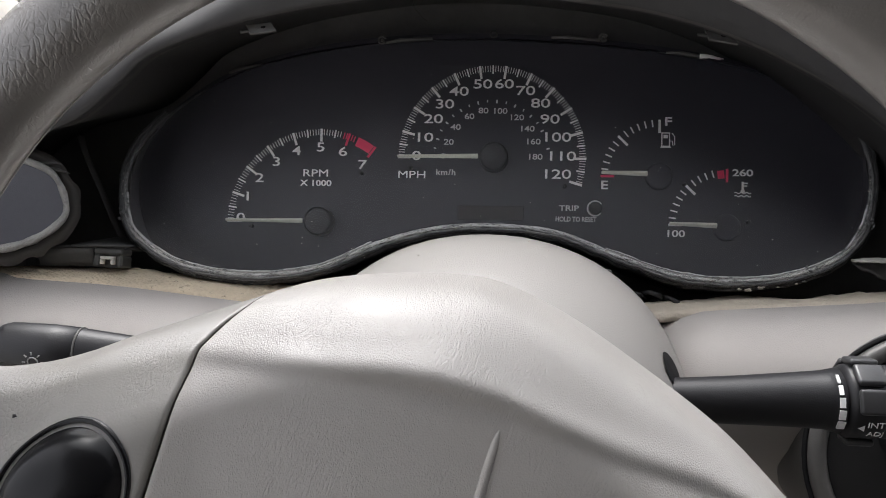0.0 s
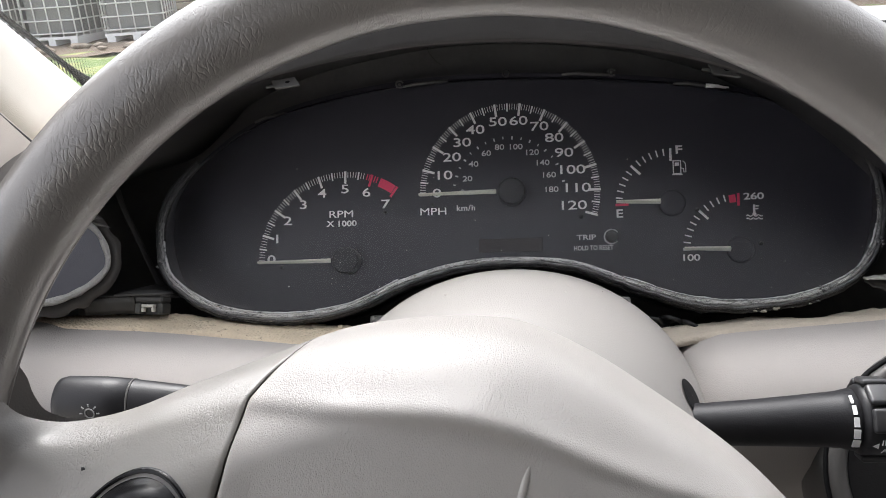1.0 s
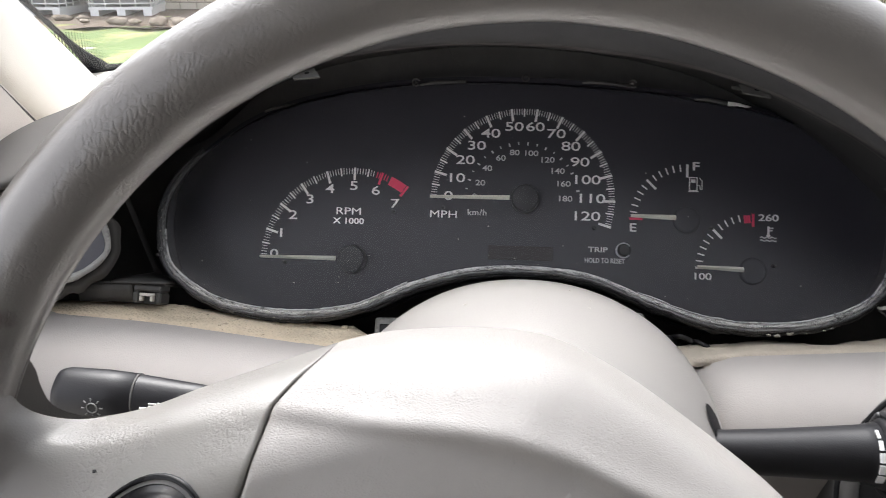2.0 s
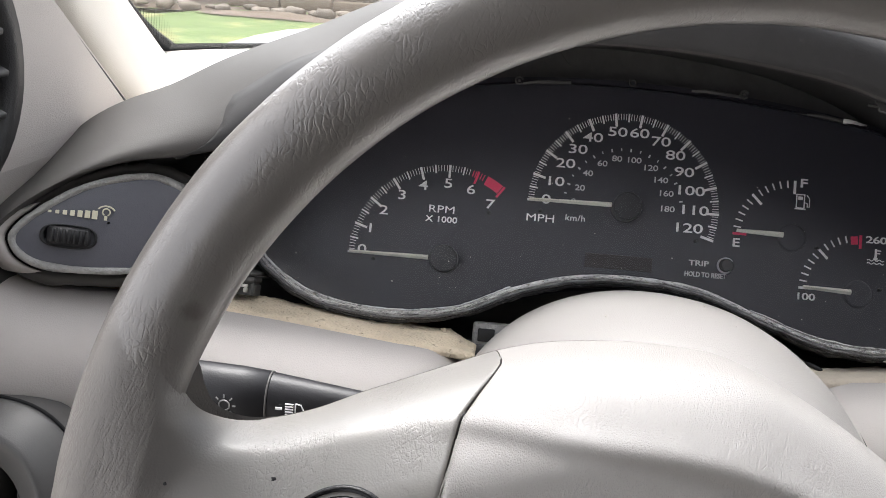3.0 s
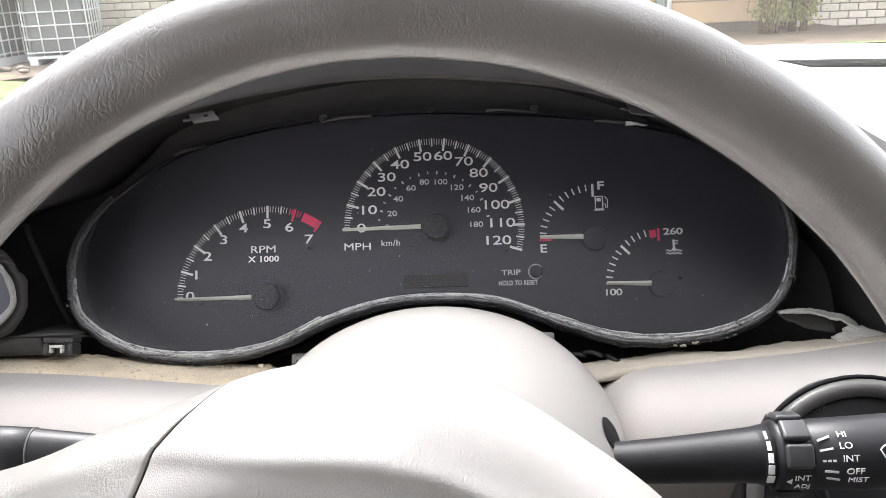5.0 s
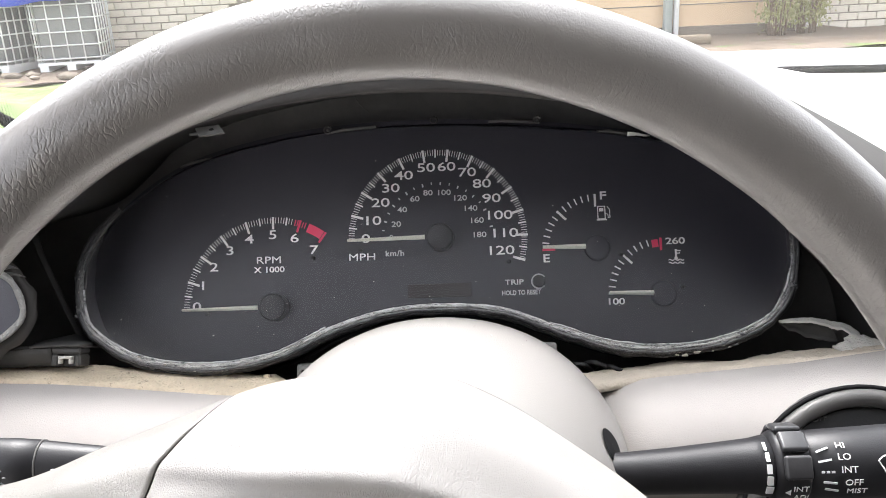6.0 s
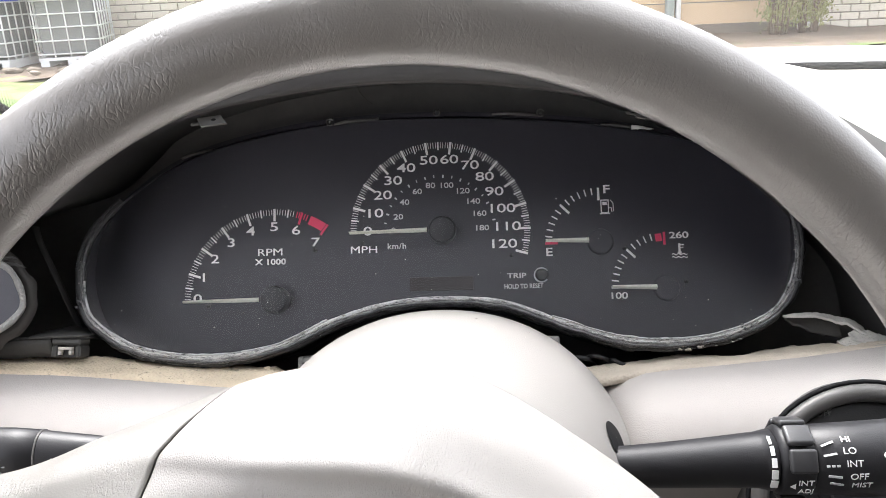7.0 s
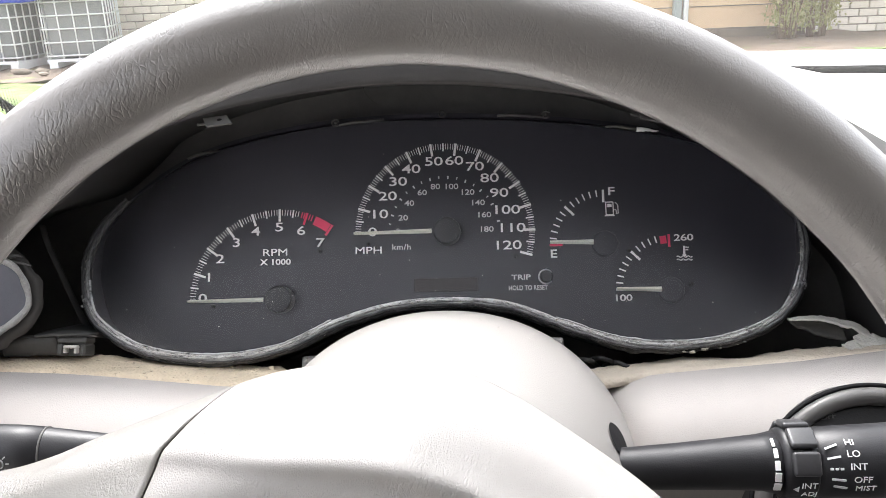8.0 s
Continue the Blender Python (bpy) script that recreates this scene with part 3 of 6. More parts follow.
for i in range(22):
    for j in range(12):
        u, w = 0.02 + 0.0044 * i, 0.006 + 0.0020 * (j + 0.5 * (i % 2))
        p = Vector((-0.370 + 0.06 * u + 0.79 * w, 0.2 - 0.59 * u + 0.62 * w - 0.004, 0.999 + 0.345 * u))
        r = 0.00075 - 0.00004 * j
        dots.append(sheet([[(p.x + q * r * math.cos(a), p.y - 0.0002 - 0.3 * q * r * math.sin(a), p.z + q * r * math.sin(a)) for a in np.linspace(0, 2 * math.pi, 6, endpoint=False)] for q in (1.0, 0.05)], close_v=True))
part("dotted_band", join(*dots), GASKET, windscreen, "black dotted band printed beside the pillar", local=False, kind="stuff")
structure("cowl_panel", sheet([[(p[0] * 1.06 - 0.02, p[1] + 0.012, p[2] - 0.012 + 0.010 * min(1.0, max(0.0, p[0] * 4))), (p[0] * 1.06 - 0.02, p[1] + 0.05, p[2] - 0.02 + 0.022 * min(1.0, max(0.0, p[0] * 4))), (p[0] * 1.06 - 0.02, p[1] + 0.13, p[2] - 0.035 + 0.02 * min(1.0, max(0.0, p[0] * 4)))] for p in FOOT], thick=0.004), POD, "black cowl below the windscreen", "cowl", local=False)
structure("bonnet", sheet([[(0.37 + 0.78 * u, 0.42 + 0.14 * math.cos(u * 1.5) + 1.1 * s, 0.980 - 0.13 * s * s - 0.010 * u * u) for s in np.linspace(0, 1, 8)] for u in np.linspace(-1, 1, 25)], thick=0.006), PAINT, "pale painted bonnet beyond the windscreen", "bonnet", local=False)


def wiper(x0, y0, x1, y1):
    t = thing("wiper", (x0, y0, 0.980), "black windscreen wiper resting on the cowl", "wiper", local=False)
    part("arm", tube([(x0, y0, 0.977), ((x0 + x1) / 2, (y0 + y1) / 2 + 0.01, 0.985), (x1, y1, 0.983)], 0.006, 8), GASKET, t, local=False)
    part("blade", box(-0.22, 0.22, -0.004, 0.004, -0.008, 0.012, 0.002, 1), GASKET, t, local=False).matrix_local = Matrix.Translation((x1 - x0, y1 - y0 + 0.012, 0.012)) @ Matrix.Rotation(math.atan2(y1 - y0, x1 - x0), 4, "Z")


wiper(0.16, 0.445, 0.42, 0.475)
wiper(0.62, 0.47, 0.86, 0.41)

structure("roof_lining", sheet([[(x, y, 1.345 + 0.03 * math.cos((x - 0.37) * 2) - 0.02 * abs(y + 0.9)) for y in np.linspace(-1.67, -0.36, 8)] for x in np.linspace(-0.33, 1.07, 12)], thick=0.02), HEADLINER, "pale grey roof lining", "roof", local=False)
structure("cabin_floor", box(-0.42, 1.16, -1.7, 0.5, 0.22, 0.26), CARPET, "grey carpeted cabin floor", "floor", local=False)
structure("bulkhead", box(-0.42, 1.16, 0.40, 0.43, 0.26, 0.93), SHADOW, "black bulkhead under the dashboard", "bulkhead", local=False)
# Unseen wall, added at full height to keep light from behind out.
structure("wall_rear", box(-0.42, 1.16, -1.7, -1.66, 0.26, 1.36), CARPET, "unseen grey wall shutting out light from the rear", "wall", local=False, smooth=False)
# Unseen side, built up high so that less light enters from the right.
structure("door_right", join(box(1.12, 1.16, -1.66, 0.4, 0.26, 1.14, 0.01), box(1.06, 1.12, -1.66, -0.45, 1.08, 1.34)), FASCIA, "unseen grey passenger side, raised to narrow the light opening", "door", local=False, smooth=False)
structure("door_left", moved(join(box(-0.04, 0.0, -1.24, 0.0, -0.69, 0.0, 0.01), box(-0.03, 0.0, -1.24, -1.16, 0.0, 0.38)), -0.40, 0.11, 0.96, Matrix.Rotation(radians(-72), 4, "Z")), FASCIA, "grey driver's door standing wide open", "door", local=False, smooth=False)
structure("wall_left", join(box(-0.42, -0.38, -1.66, -1.15, 0.26, 0.96, 0.01), box(-0.38, -0.33, -1.25, -1.15, 0.96, 1.34), box(-0.42, -0.38, -1.15, 0.11, 0.26, 0.34, 0.01)), FASCIA, "grey side of the cabin behind the driver's door", "wall", local=False, smooth=False)

# The front pillars run back and up beside the windscreen.
def pillar(name, side, label):
    mid = 0.37
    rows = []
    for s in np.linspace(-0.12, 1, 16):
        seam = Vector((-0.2945 - 0.0445 * s, 0.012 - 0.32 * s, 0.985 + 0.355 * s))
        edge = Vector((-0.370 + 0.06 * s, 0.2 - 0.59 * s, 0.997 + 0.345 * s))
        out = Vector((-0.42 + 0.06 * s, 0.12 - 0.45 * s, 0.98 + 0.36 * s))
        row = [seam]
        for q in np.linspace(0.15, 0.85, 6):
            row.append(seam.lerp(edge, q) + Vector((0.018, 0, 0.012)) * math.sin(math.pi * q))
        row += [edge, out]
        rows.append([(p.x if side < 0 else 2 * mid - p.x, p.y, p.z) for p in row])
    return structure(name, sheet(rows, close_v=True), TRIM, label, "pillar", local=False)


left_pillar = pillar("pillar_left", -1, "smooth cream front pillar trim beside the windscreen")
pillar("pillar_right", 1, "smooth cream front pillar trim beside the windscreen")

part("joint", tube([(-0.2950 - 0.0445 * s, 0.011 - 0.32 * s, 0.9845 + 0.355 * s) for s in np.linspace(-0.05, 0.9, 12)], 0.0009, 6), BLACK, left_pillar, local=False)

# Side panel between the pillar and the window, with its air outlet.
def side_x(y, z):
    return -0.305 + 0.125 * y + 0.0088 * min(1.0, max(0.0, (z - 0.955) / 0.03))


rows = []
for z in np.linspace(0.92, 1.142, 26):
    y0, y1 = -0.225 + 0.105 * max(0.0, (0.965 - z) / 0.045), 0.013 - 0.143 * max(0.0, (z - 0.984) / 0.158)
    across = np.linspace(y0, y1, 8)
    rows.append([(side_x(y, z), y, z) for y in across] + [(side_x(y, z) - 0.04, y, z) for y in across[::-1]])
bm = sheet(rows, close_v=True)
structure("side_panel", bm, FASCIA, "smooth grey trim panel beside the dashboard", "trim panel", local=False, smooth=False)
vent = thing("side_air_vent", (-0.31, -0.17, 1.02), "black oval air vent with slats in the side panel", "air vent", local=False)
VC = (-0.156, 1.042)


def vent_ring(ry, rz, depth, wide):
    rows = []
    for a in np.linspace(0, 2 * math.pi, 48, endpoint=False):
        c, s = math.cos(a), math.sin(a)
        rows.append([(-0.2962 + 0.125 * (VC[0] + (ry + e) * c) + d, VC[0] + (ry + e) * c, VC[1] + (rz + e) * s) for d, e in ((-0.004, wide), (depth, wide * 0.7), (depth, -wide * 0.2), (-0.004, -wide * 0.4))])
    return sheet(rows, close_u=True, close_v=True)


part("surround", vent_ring(0.056, 0.062, 0.009, 0.010), BLACK, vent, local=False)
bm = bmesh.new()
bm.faces.new([bm.verts.new((-0.2947 + 0.125 * (VC[0] + 0.056 * math.cos(a)), VC[0] + 0.056 * math.cos(a), VC[1] + 0.062 * math.sin(a))) for a in np.linspace(0, 2 * math.pi, 40, endpoint=False)])
part("backing", bm, GASKET, vent, local=False)
for k in range(6):
    z = VC[1] - 0.046 + 0.0185 * k
    half = 0.055 * math.sqrt(max(0.05, 1 - ((z - VC[1]) / 0.062) ** 2)) - 0.004
    sl = box(-0.004, 0.006, -half, half, -0.0016, 0.0016, 0.0008, 1)
    part("slat", moved(sl, -0.2902 + 0.125 * VC[0], VC[0], z, Matrix.Rotation(math.atan(-0.125), 4, "Z") @ Matrix.Rotation(radians(24), 4, "Y")), SATIN, vent, local=False)

# ---- the dashboard ----
# The hood over the dials: its front lip (L) and its crest (T), from the left foot over the top to the right foot.
LIP = curve([(-0.306, -0.145, -0.085), (-0.304, -0.130, -0.060), (-0.3005, -0.123, -0.042), (-0.291, -0.116, -0.0275), (-0.272, -0.105, -0.0115), (-0.252, -0.097, -0.0025), (-0.228, -0.092, 0.003), (-0.207, -0.09, 0.011), (-0.186, -0.09, 0.0290), (-0.172, -0.09, 0.0425), (-0.146, -0.09, 0.0535), (-0.118, -0.09, 0.062), (-0.08, -0.09, 0.069), (-0.039, -0.09, 0.0735), (0.004, -0.09, 0.0733), (0.04, -0.09, 0.070), (0.08, -0.09, 0.0635), (0.115, -0.09, 0.0525), (0.143, -0.09, 0.039), (0.168, -0.09, 0.024), (0.197, -0.09, 0.0), (0.225, -0.09, -0.03), (0.243, -0.09, -0.055), (0.248, -0.09, -0.085)], 4)
CREST = curve([(-0.335, -0.125, -0.085), (-0.323, -0.118, -0.060), (-0.313, -0.106, -0.033), (-0.310, -0.083, -0.012), (-0.304, -0.061, 0.016), (-0.291, -0.06, 0.028), (-0.275, -0.06, 0.037), (-0.254, -0.06, 0.046), (-0.228, -0.06, 0.061), (-0.205, -0.06, 0.072), (-0.177, -0.06, 0.084), (-0.139, -0.06, 0.102), (-0.1, -0.058, 0.113), (-0.05, -0.056, 0.121), (0.0, -0.055, 0.123), (0.05, -0.056, 0.121), (0.10, -0.058, 0.112), (0.14, -0.06, 0.099), (0.172, -0.06, 0.084), (0.201, -0.06, 0.067), (0.24, -0.06, 0.042), (0.275, -0.065, 0.012), (0.30, -0.07, -0.03), (0.31, -0.075, -0.085)], 4)
TO_CAR = CAR.inverted()
dashboard = thing("dashboard", (0, 0.05, -0.1), "grey moulded dashboard with its dial trim taken off", "dashboard")
rows = []
for lip, crest in zip(LIP, CREST):
    l, c = CAR @ Vector(lip), CAR @ Vector(crest)
    row = [c]
    square = 1 - 0.5 * min(1.0, max(0.0, (lip[0] + 0.15) / 0.15)) * (1 - min(1.0, max(0.0, (lip[0] - 0.13) / 0.07)))
    # Flat forward from the crest, then rolled over and down to the lip.
    for turn in (0.16, 0.32, 0.48, 0.62, 0.74, 0.84, 0.92, 0.97, 1.0):
        a = turn * math.pi / 2
        s, k = math.sin(a) ** square, max(0.0, math.cos(a)) ** (0.9 * square)
        p = c.lerp(l, s * (1 + 0.06 * math.sin(math.pi * turn)))
        row.append(Vector((p.x, p.y, l.z + (c.z - l.z) * k)))
    row += [l + Vector((0, 0.006, -0.0012)), CAR @ (Vector(lip) + Vector((0.0, 0.0118, 0.0036)))]
    rows.append([TO_CAR @ p for p in row])
part("hood", sheet(rows), COWL, dashboard, "grey vinyl hood over the dials")
# Below its roll the hood is bare black plastic, but for the side by the dimmer panel.
lining = []
for lip, row in zip(LIP, rows):
    if lip[0] > -0.234:
        first = 9.5 - 6.6 * min(1.0, (lip[0] + 0.234) / 0.035)
        line_of = []
        for q in np.linspace(first, 10.0, 12):
            i = min(int(q), 9)
            line_of.append(row[i].lerp(row[i + 1], q - i) + Vector((0, -0.0008, -0.0004)))
        lining.append([row[int(first)].lerp(row[int(first) + 1], first - int(first)) + Vector((0, 0.002, -0.001))] + line_of)
part("hood_lining", sheet(lining), HOLLOW, dashboard, "bare black plastic below the roll of the hood")
rows = []
for k, crest in enumerate(CREST):
    c = CAR @ Vector(crest)
    s = k / (len(CREST) - 1)
    fx = -0.385 + 0.9 * s
    i = min(range(len(FOOT)), key=lambda q: abs(FOOT[q][0] - fx))
    j = min(i + 1, len(FOOT) - 1)
    f = (fx - FOOT[i][0]) / max(1e-6, FOOT[j][0] - FOOT[i][0]) if j > i else 0
    e = Vector(FOOT[i]).lerp(Vector(FOOT[j]), f) + Vector((0, 0, 0.0012))
    rows.append([TO_CAR @ (c.lerp(e, q) + Vector((0, 0, 0.012 * math.sin(math.pi * q)))) for q in np.linspace(0, 1, 9)])
part("top", sheet(rows), TRIM, dashboard, "pale dash top below the windscreen")
part("passenger_top", sheet([[(x, y, 0.972 + 0.011 * q) for q, y in zip(np.linspace(0, 1, 6), np.linspace(-0.08, 0.44 - 0.35 * (x - 0.37) ** 2, 6))] for x in np.linspace(0.30, 1.12, 14)]), SHROUD, dashboard, local=False)
part("passenger_front", sheet([[(x, -0.08, 0.972), (x, -0.10, 0.96), (x, -0.115, 0.93), (x, -0.11, 0.8), (x, -0.06, 0.62), (x, 0.05, 0.5)] for x in np.linspace(0.30, 1.12, 14)]), FASCIA, dashboard, local=False)
# The dark hollow left where the dial trim was.
rows = []
for lip in LIP:
    l = Vector(lip)
    rows.append([l + Vector((0.0, 0.0115, 0.0035)), Vector((l.x * 0.98, -0.03, l.z + 0.022)), Vector((l.x * 0.98, 0.012, l.z + 0.032))])
part("hollow", sheet(rows), HOLLOW, dashboard, "black hollow behind the missing trim")
part("carrier", plate([(p[0] * 0.98, p[2] + 0.032) for p in LIP] + [(0.27, -0.16), (-0.3, -0.16)], 0.02, 0.011), SHADOW, dashboard, "black carrier plate behind the dials", smooth=False)
part("ledge", box(-0.33, 0.29, -0.045, 0.012, -0.085, -0.078, 0.002), SHADOW, dashboard, smooth=False)


UNDER = ((-0.092, -0.060), (-0.082, -0.080), (-0.066, -0.11), (-0.046, -0.16), (-0.02, -0.26))
TUCKED = ((-0.090, -0.056), (-0.074, -0.069), (-0.052, -0.081), (-0.032, -0.10), (-0.02, -0.26))


def fascia(x0, x1, tops, ends):
    """A rolled lower panel; tops: (x, z of its upper edge); it tucks in at the end named by ends (-1 left, 1 right)."""
    xs, zs = zip(*tops)
    rows = []
    for x in np.linspace(x0, x1, 40):
        z = float(np.interp(x, xs, zs))
        end = (x - x0) if ends < 0 else (x1 - x)
        tuck = 0.03 * max(0.0, 1 - end / 0.03) ** 2
        tuck += 0.6 * min(0.0, max(-0.06, x + 0.25))
        rows.append([(x, y + tuck, z + d) for y, d in ((-0.050, 0.001), (-0.062, 0.0), (-0.070, -0.003), (-0.080, -0.009), (-0.089, -0.018), (-0.095, -0.030), (-0.0965, -0.043)) + (UNDER if ends > 0 else TUCKED)])
    return sheet(rows)


part("fascia", fascia(-0.40, -0.076, [(-0.40, -0.046), (-0.325, -0.054), (-0.305, -0.0615), (-0.29, -0.0662), (-0.242, -0.0692), (-0.205, -0.0708), (-0.179, -0.0728), (-0.117, -0.079), (-0.08, -0.081)], 1), FASCIA, dashboard, "pale lower panel")
part("fascia", fascia(0.080, 0.45, [(0.08, -0.0825), (0.112, -0.0770), (0.157, -0.0737), (0.187, -0.0715), (0.237, -0.0660), (0.30, -0.0602), (0.45, -0.058)], -1), FASCIA, dashboard, "pale lower panel")
part("end_block", box(-0.42, -0.338, -0.105, 0.08, -0.16, -0.012, 0.01, 3), FASCIA, dashboard, "pale end of the dashboard")
part("filler", box(-0.345, -0.288, 0.0, 0.012, -0.13, 0.0), SHADOW, dashboard, "black filler behind the dimmer panel", smooth=False)
part("knee_panel", sheet([[(x, y, z) for y, z in ((-0.03, -0.2), (-0.05, -0.3), (0.0, -0.45))] for x in np.linspace(-0.38, 0.45, 8)]), FASCIA, dashboard, "pale knee panel")


def torn_foam(x0, x1, tops, width, seed):
    """A ragged strip of foam along the torn edge of the panel."""
    xs, upper, lower = zip(*tops)
    rows = []
    for x in np.linspace(x0, x1, 150):
        zu, zl = float(np.interp(x, xs, upper)), float(np.interp(x, xs, lower))
        row = []
        for q in np.linspace(0, 1, 9):
            rag = noise.fractal(Vector((x * 34, q * 2.2, seed)), 0.8, 2.3, 6)
            rag2 = noise.noise(Vector((x * 260, q * 9, seed + 5)))
            edge = (0.0019 if q < 0.2 else 0.0009)
            row.append((x, -0.040 - width * q - 0.0015 * rag * math.sin(math.pi * q), zu + (zl - zu) * q**1.3 + edge * rag + 0.0006 * rag2))
        row.append((x, -0.040 - width - 0.0008, zl - 0.004))
        rows.append(row)
    return sheet(rows, thick=0.003)


foam = thing("torn_foam", (-0.16, -0.05, -0.07), "crumbling yellow foam along the torn panel edge", "foam")
part("strip", torn_foam(-0.300, -0.077, [(-0.300, -0.0640, -0.0668), (-0.250, -0.0630, -0.0686), (-0.207, -0.0632, -0.0706), (-0.162, -0.066, -0.0740), (-0.12, -0.069, -0.0795), (-0.092, -0.0715, -0.0805), (-0.077, -0.0800, -0.0818)], 0.026, 1.0), FOAM, foam)
for k, (x, z, s) in enumerate(((-0.095, -0.0725, 0.0016), (-0.101, -0.0735, 0.0011), (-0.142, -0.0688, 0.0012), (-0.118, -0.0710, 0.0009), (-0.170, -0.0672, 0.0010), (-0.193, -0.0660, 0.0011))):
    part("crumb", blob((x, -0.047, z), (s * 1.3, s, s), k, 0.6), FOAM, foam)
foam2 = thing("torn_foam", (0.16, -0.05, -0.07), "crumbling yellow foam along the torn panel edge", "foam")
part("strip", torn_foam(0.080, 0.30, [(0.08, -0.0755, -0.0818), (0.112, -0.0722, -0.0766), (0.127, -0.0712, -0.0752), (0.157, -0.0702, -0.0732), (0.187, -0.0682, -0.0711), (0.216, -0.0650, -0.0680), (0.30, -0.0592, -0.0607)], 0.024, 4.0), FOAM_PALE, foam2)

rng = random.Random(8)
for k in range(9):
    x = 0.128 + 0.030 * rng.random()
    s = rng.uniform(0.0003, 0.0008)
    part("crumb", blob((x, -0.052, -0.0668 + 0.10 * (x - 0.128) + rng.uniform(-0.0012, 0.0012)), (s * 1.8, s, s), k, 0.6), SCRAP, foam2)

# Clips and brackets that the trim used to snap into.
def bracket(x, y, z, w, h, mat, label, lean=0.0):
    t = thing("trim_clip", (x, y, z), label, "clip", "clips round the dials")
    turn = Matrix.Rotation(radians(lean), 4, "Y")
    part("plate", moved(join(box(-w / 2, w / 2, -0.006, 0.006, h * 0.15, h / 2, 0.001, 1), box(-w / 2, -w / 4, -0.006, 0.006, -h / 2, h * 0.15, 0.001, 1), box(w / 3.2, w / 2, -0.006, 0.006, -h / 2, h * 0.15, 0.001, 1), box(-w / 4, w / 3.2, 0.0, 0.004, -h / 2, h * 0.15)), x, y, z, turn), mat, t, smooth=False)
    part("tongue", moved(join(box(-w / 5, w / 4, -0.008, -0.004, -h * 0.10, h * 0.06, 0.0004, 1), box(-w / 5, -w / 9, -0.008, -0.004, -h * 0.36, -h * 0.10, 0.0004, 1), box(w / 6, w / 4, -0.008, -0.004, -h * 0.36, -h * 0.10, 0.0004, 1)), x, y, z, turn), TORN, t)
    return t


left_clip = bracket(-0.2045, -0.052, -0.0580, 0.0165, 0.0105, CLIP, "dark grey trim clip with a flat shelf on the dash edge", 2)
part("shelf", sheet([[(-0.225, -0.0585, -0.0528), (-0.232, -0.044, -0.0515), (-0.236, -0.030, -0.0500)], [(-0.209, -0.0585, -0.0524), (-0.215, -0.044, -0.0495), (-0.214, -0.030, -0.0462)], [(-0.195, -0.0585, -0.0524), (-0.196, -0.044, -0.0515), (-0.198, -0.030, -0.0500)]], thick=0.0012), CLIP, left_clip, "flat grey shelf")
part("flange", sheet([[(x, -0.0575 + 0.006 * q, -0.0532 - 0.0005 * (x < -0.23) - 0.0095 * q + 0.0004 * noise.noise(Vector((x * 300, q * 3, 2)))) for q in (0.0, 0.35, 0.7, 1.0)] for x in np.linspace(-0.246, -0.2135, 14)], thick=0.001), CLIP, left_clip, "grey flange")
fibres = thing("torn_strip", (-0.235, -0.07, -0.01), "torn grey plastic strips above the dimmer panel", "plastic strip")
part("strip", tube([(-0.262, -0.072, -0.011), (-0.245, -0.071, -0.0088), (-0.236, -0.070, -0.0092), (-0.230, -0.070, -0.0082), (-0.226, -0.070, -0.0092)], [0.0012, 0.0013, 0.0013, 0.001, 0.0002], 6), TAB, fibres)
part("strip", tube([(-0.262, -0.071, -0.012), (-0.245, -0.0705, -0.0110), (-0.236, -0.070, -0.0115), (-0.228, -0.070, -0.0122), (-0.221, -0.070, -0.0142)], [0.0012, 0.0013, 0.0013, 0.001, 0.0002], 6), TAB, fibres)
part("shelf", box(-0.262, -0.196, -0.056, -0.030, -0.0535, -0.0515, 0.0008, 1), SHADOW, dashboard)


def flat_clip(x, y, z, lean):
    """A thin sheared plate with a small hole, left in the dash edge."""
    t = thing("trim_clip", (x, y, z), "thin grey trim clip with a small hole", "clip", "clips round the dials")
    turn = Matrix.Rotation(radians(lean), 4, "Y") @ Matrix.Rotation(radians(-25), 4, "X")
    part("plate", moved(plate([(-0.0080, 0.0030), (-0.0055, -0.0030), (0.0082, -0.0030), (0.0050, 0.0030)], 0.0006, -0.0006), x, y, z, turn), TAB, t, smooth=False)
    part("hole", moved(disc(0.0012, 0.0003, 0.0013, -0.0004, -0.0008, 0.0001, 14, 0.0008), x, y, z, turn), GASKET, t)
    part("stem", moved(box(-0.011, -0.0055, -0.0004, 0.0010, -0.0012, 0.0004, 0.0003, 1), x, y, z, turn), CLIP, t)


flat_clip(-0.1150, -0.084, 0.0590, -6)
flat_clip(0.1125, -0.082, 0.0545, 10)
plug = thing("wiring_plug", (-0.062, -0.03, -0.072), "pale wiring plug under the dials", "plug")
part("shell", box(-0.080, -0.05, -0.040, -0.02, -0.079, -0.066, 0.0015, 2), POD_EDGE, plug)
part("socket", box(-0.077, -0.068, -0.0415, -0.0395, -0.0765, -0.0695, 0.0005, 1), BLACK, plug)
plug = thing("wiring_plug", (0.060, -0.04, -0.065), "pale wiring plug under the dials", "plug")
part("shell", box(0.045, 0.066, -0.052, -0.03, -0.071, -0.058, 0.0015, 2), SHROUD, plug)
part("clasp", box(0.052, 0.060, -0.0545, -0.0515, -0.066, -0.062, 0.0006, 1), CLIP, plug)
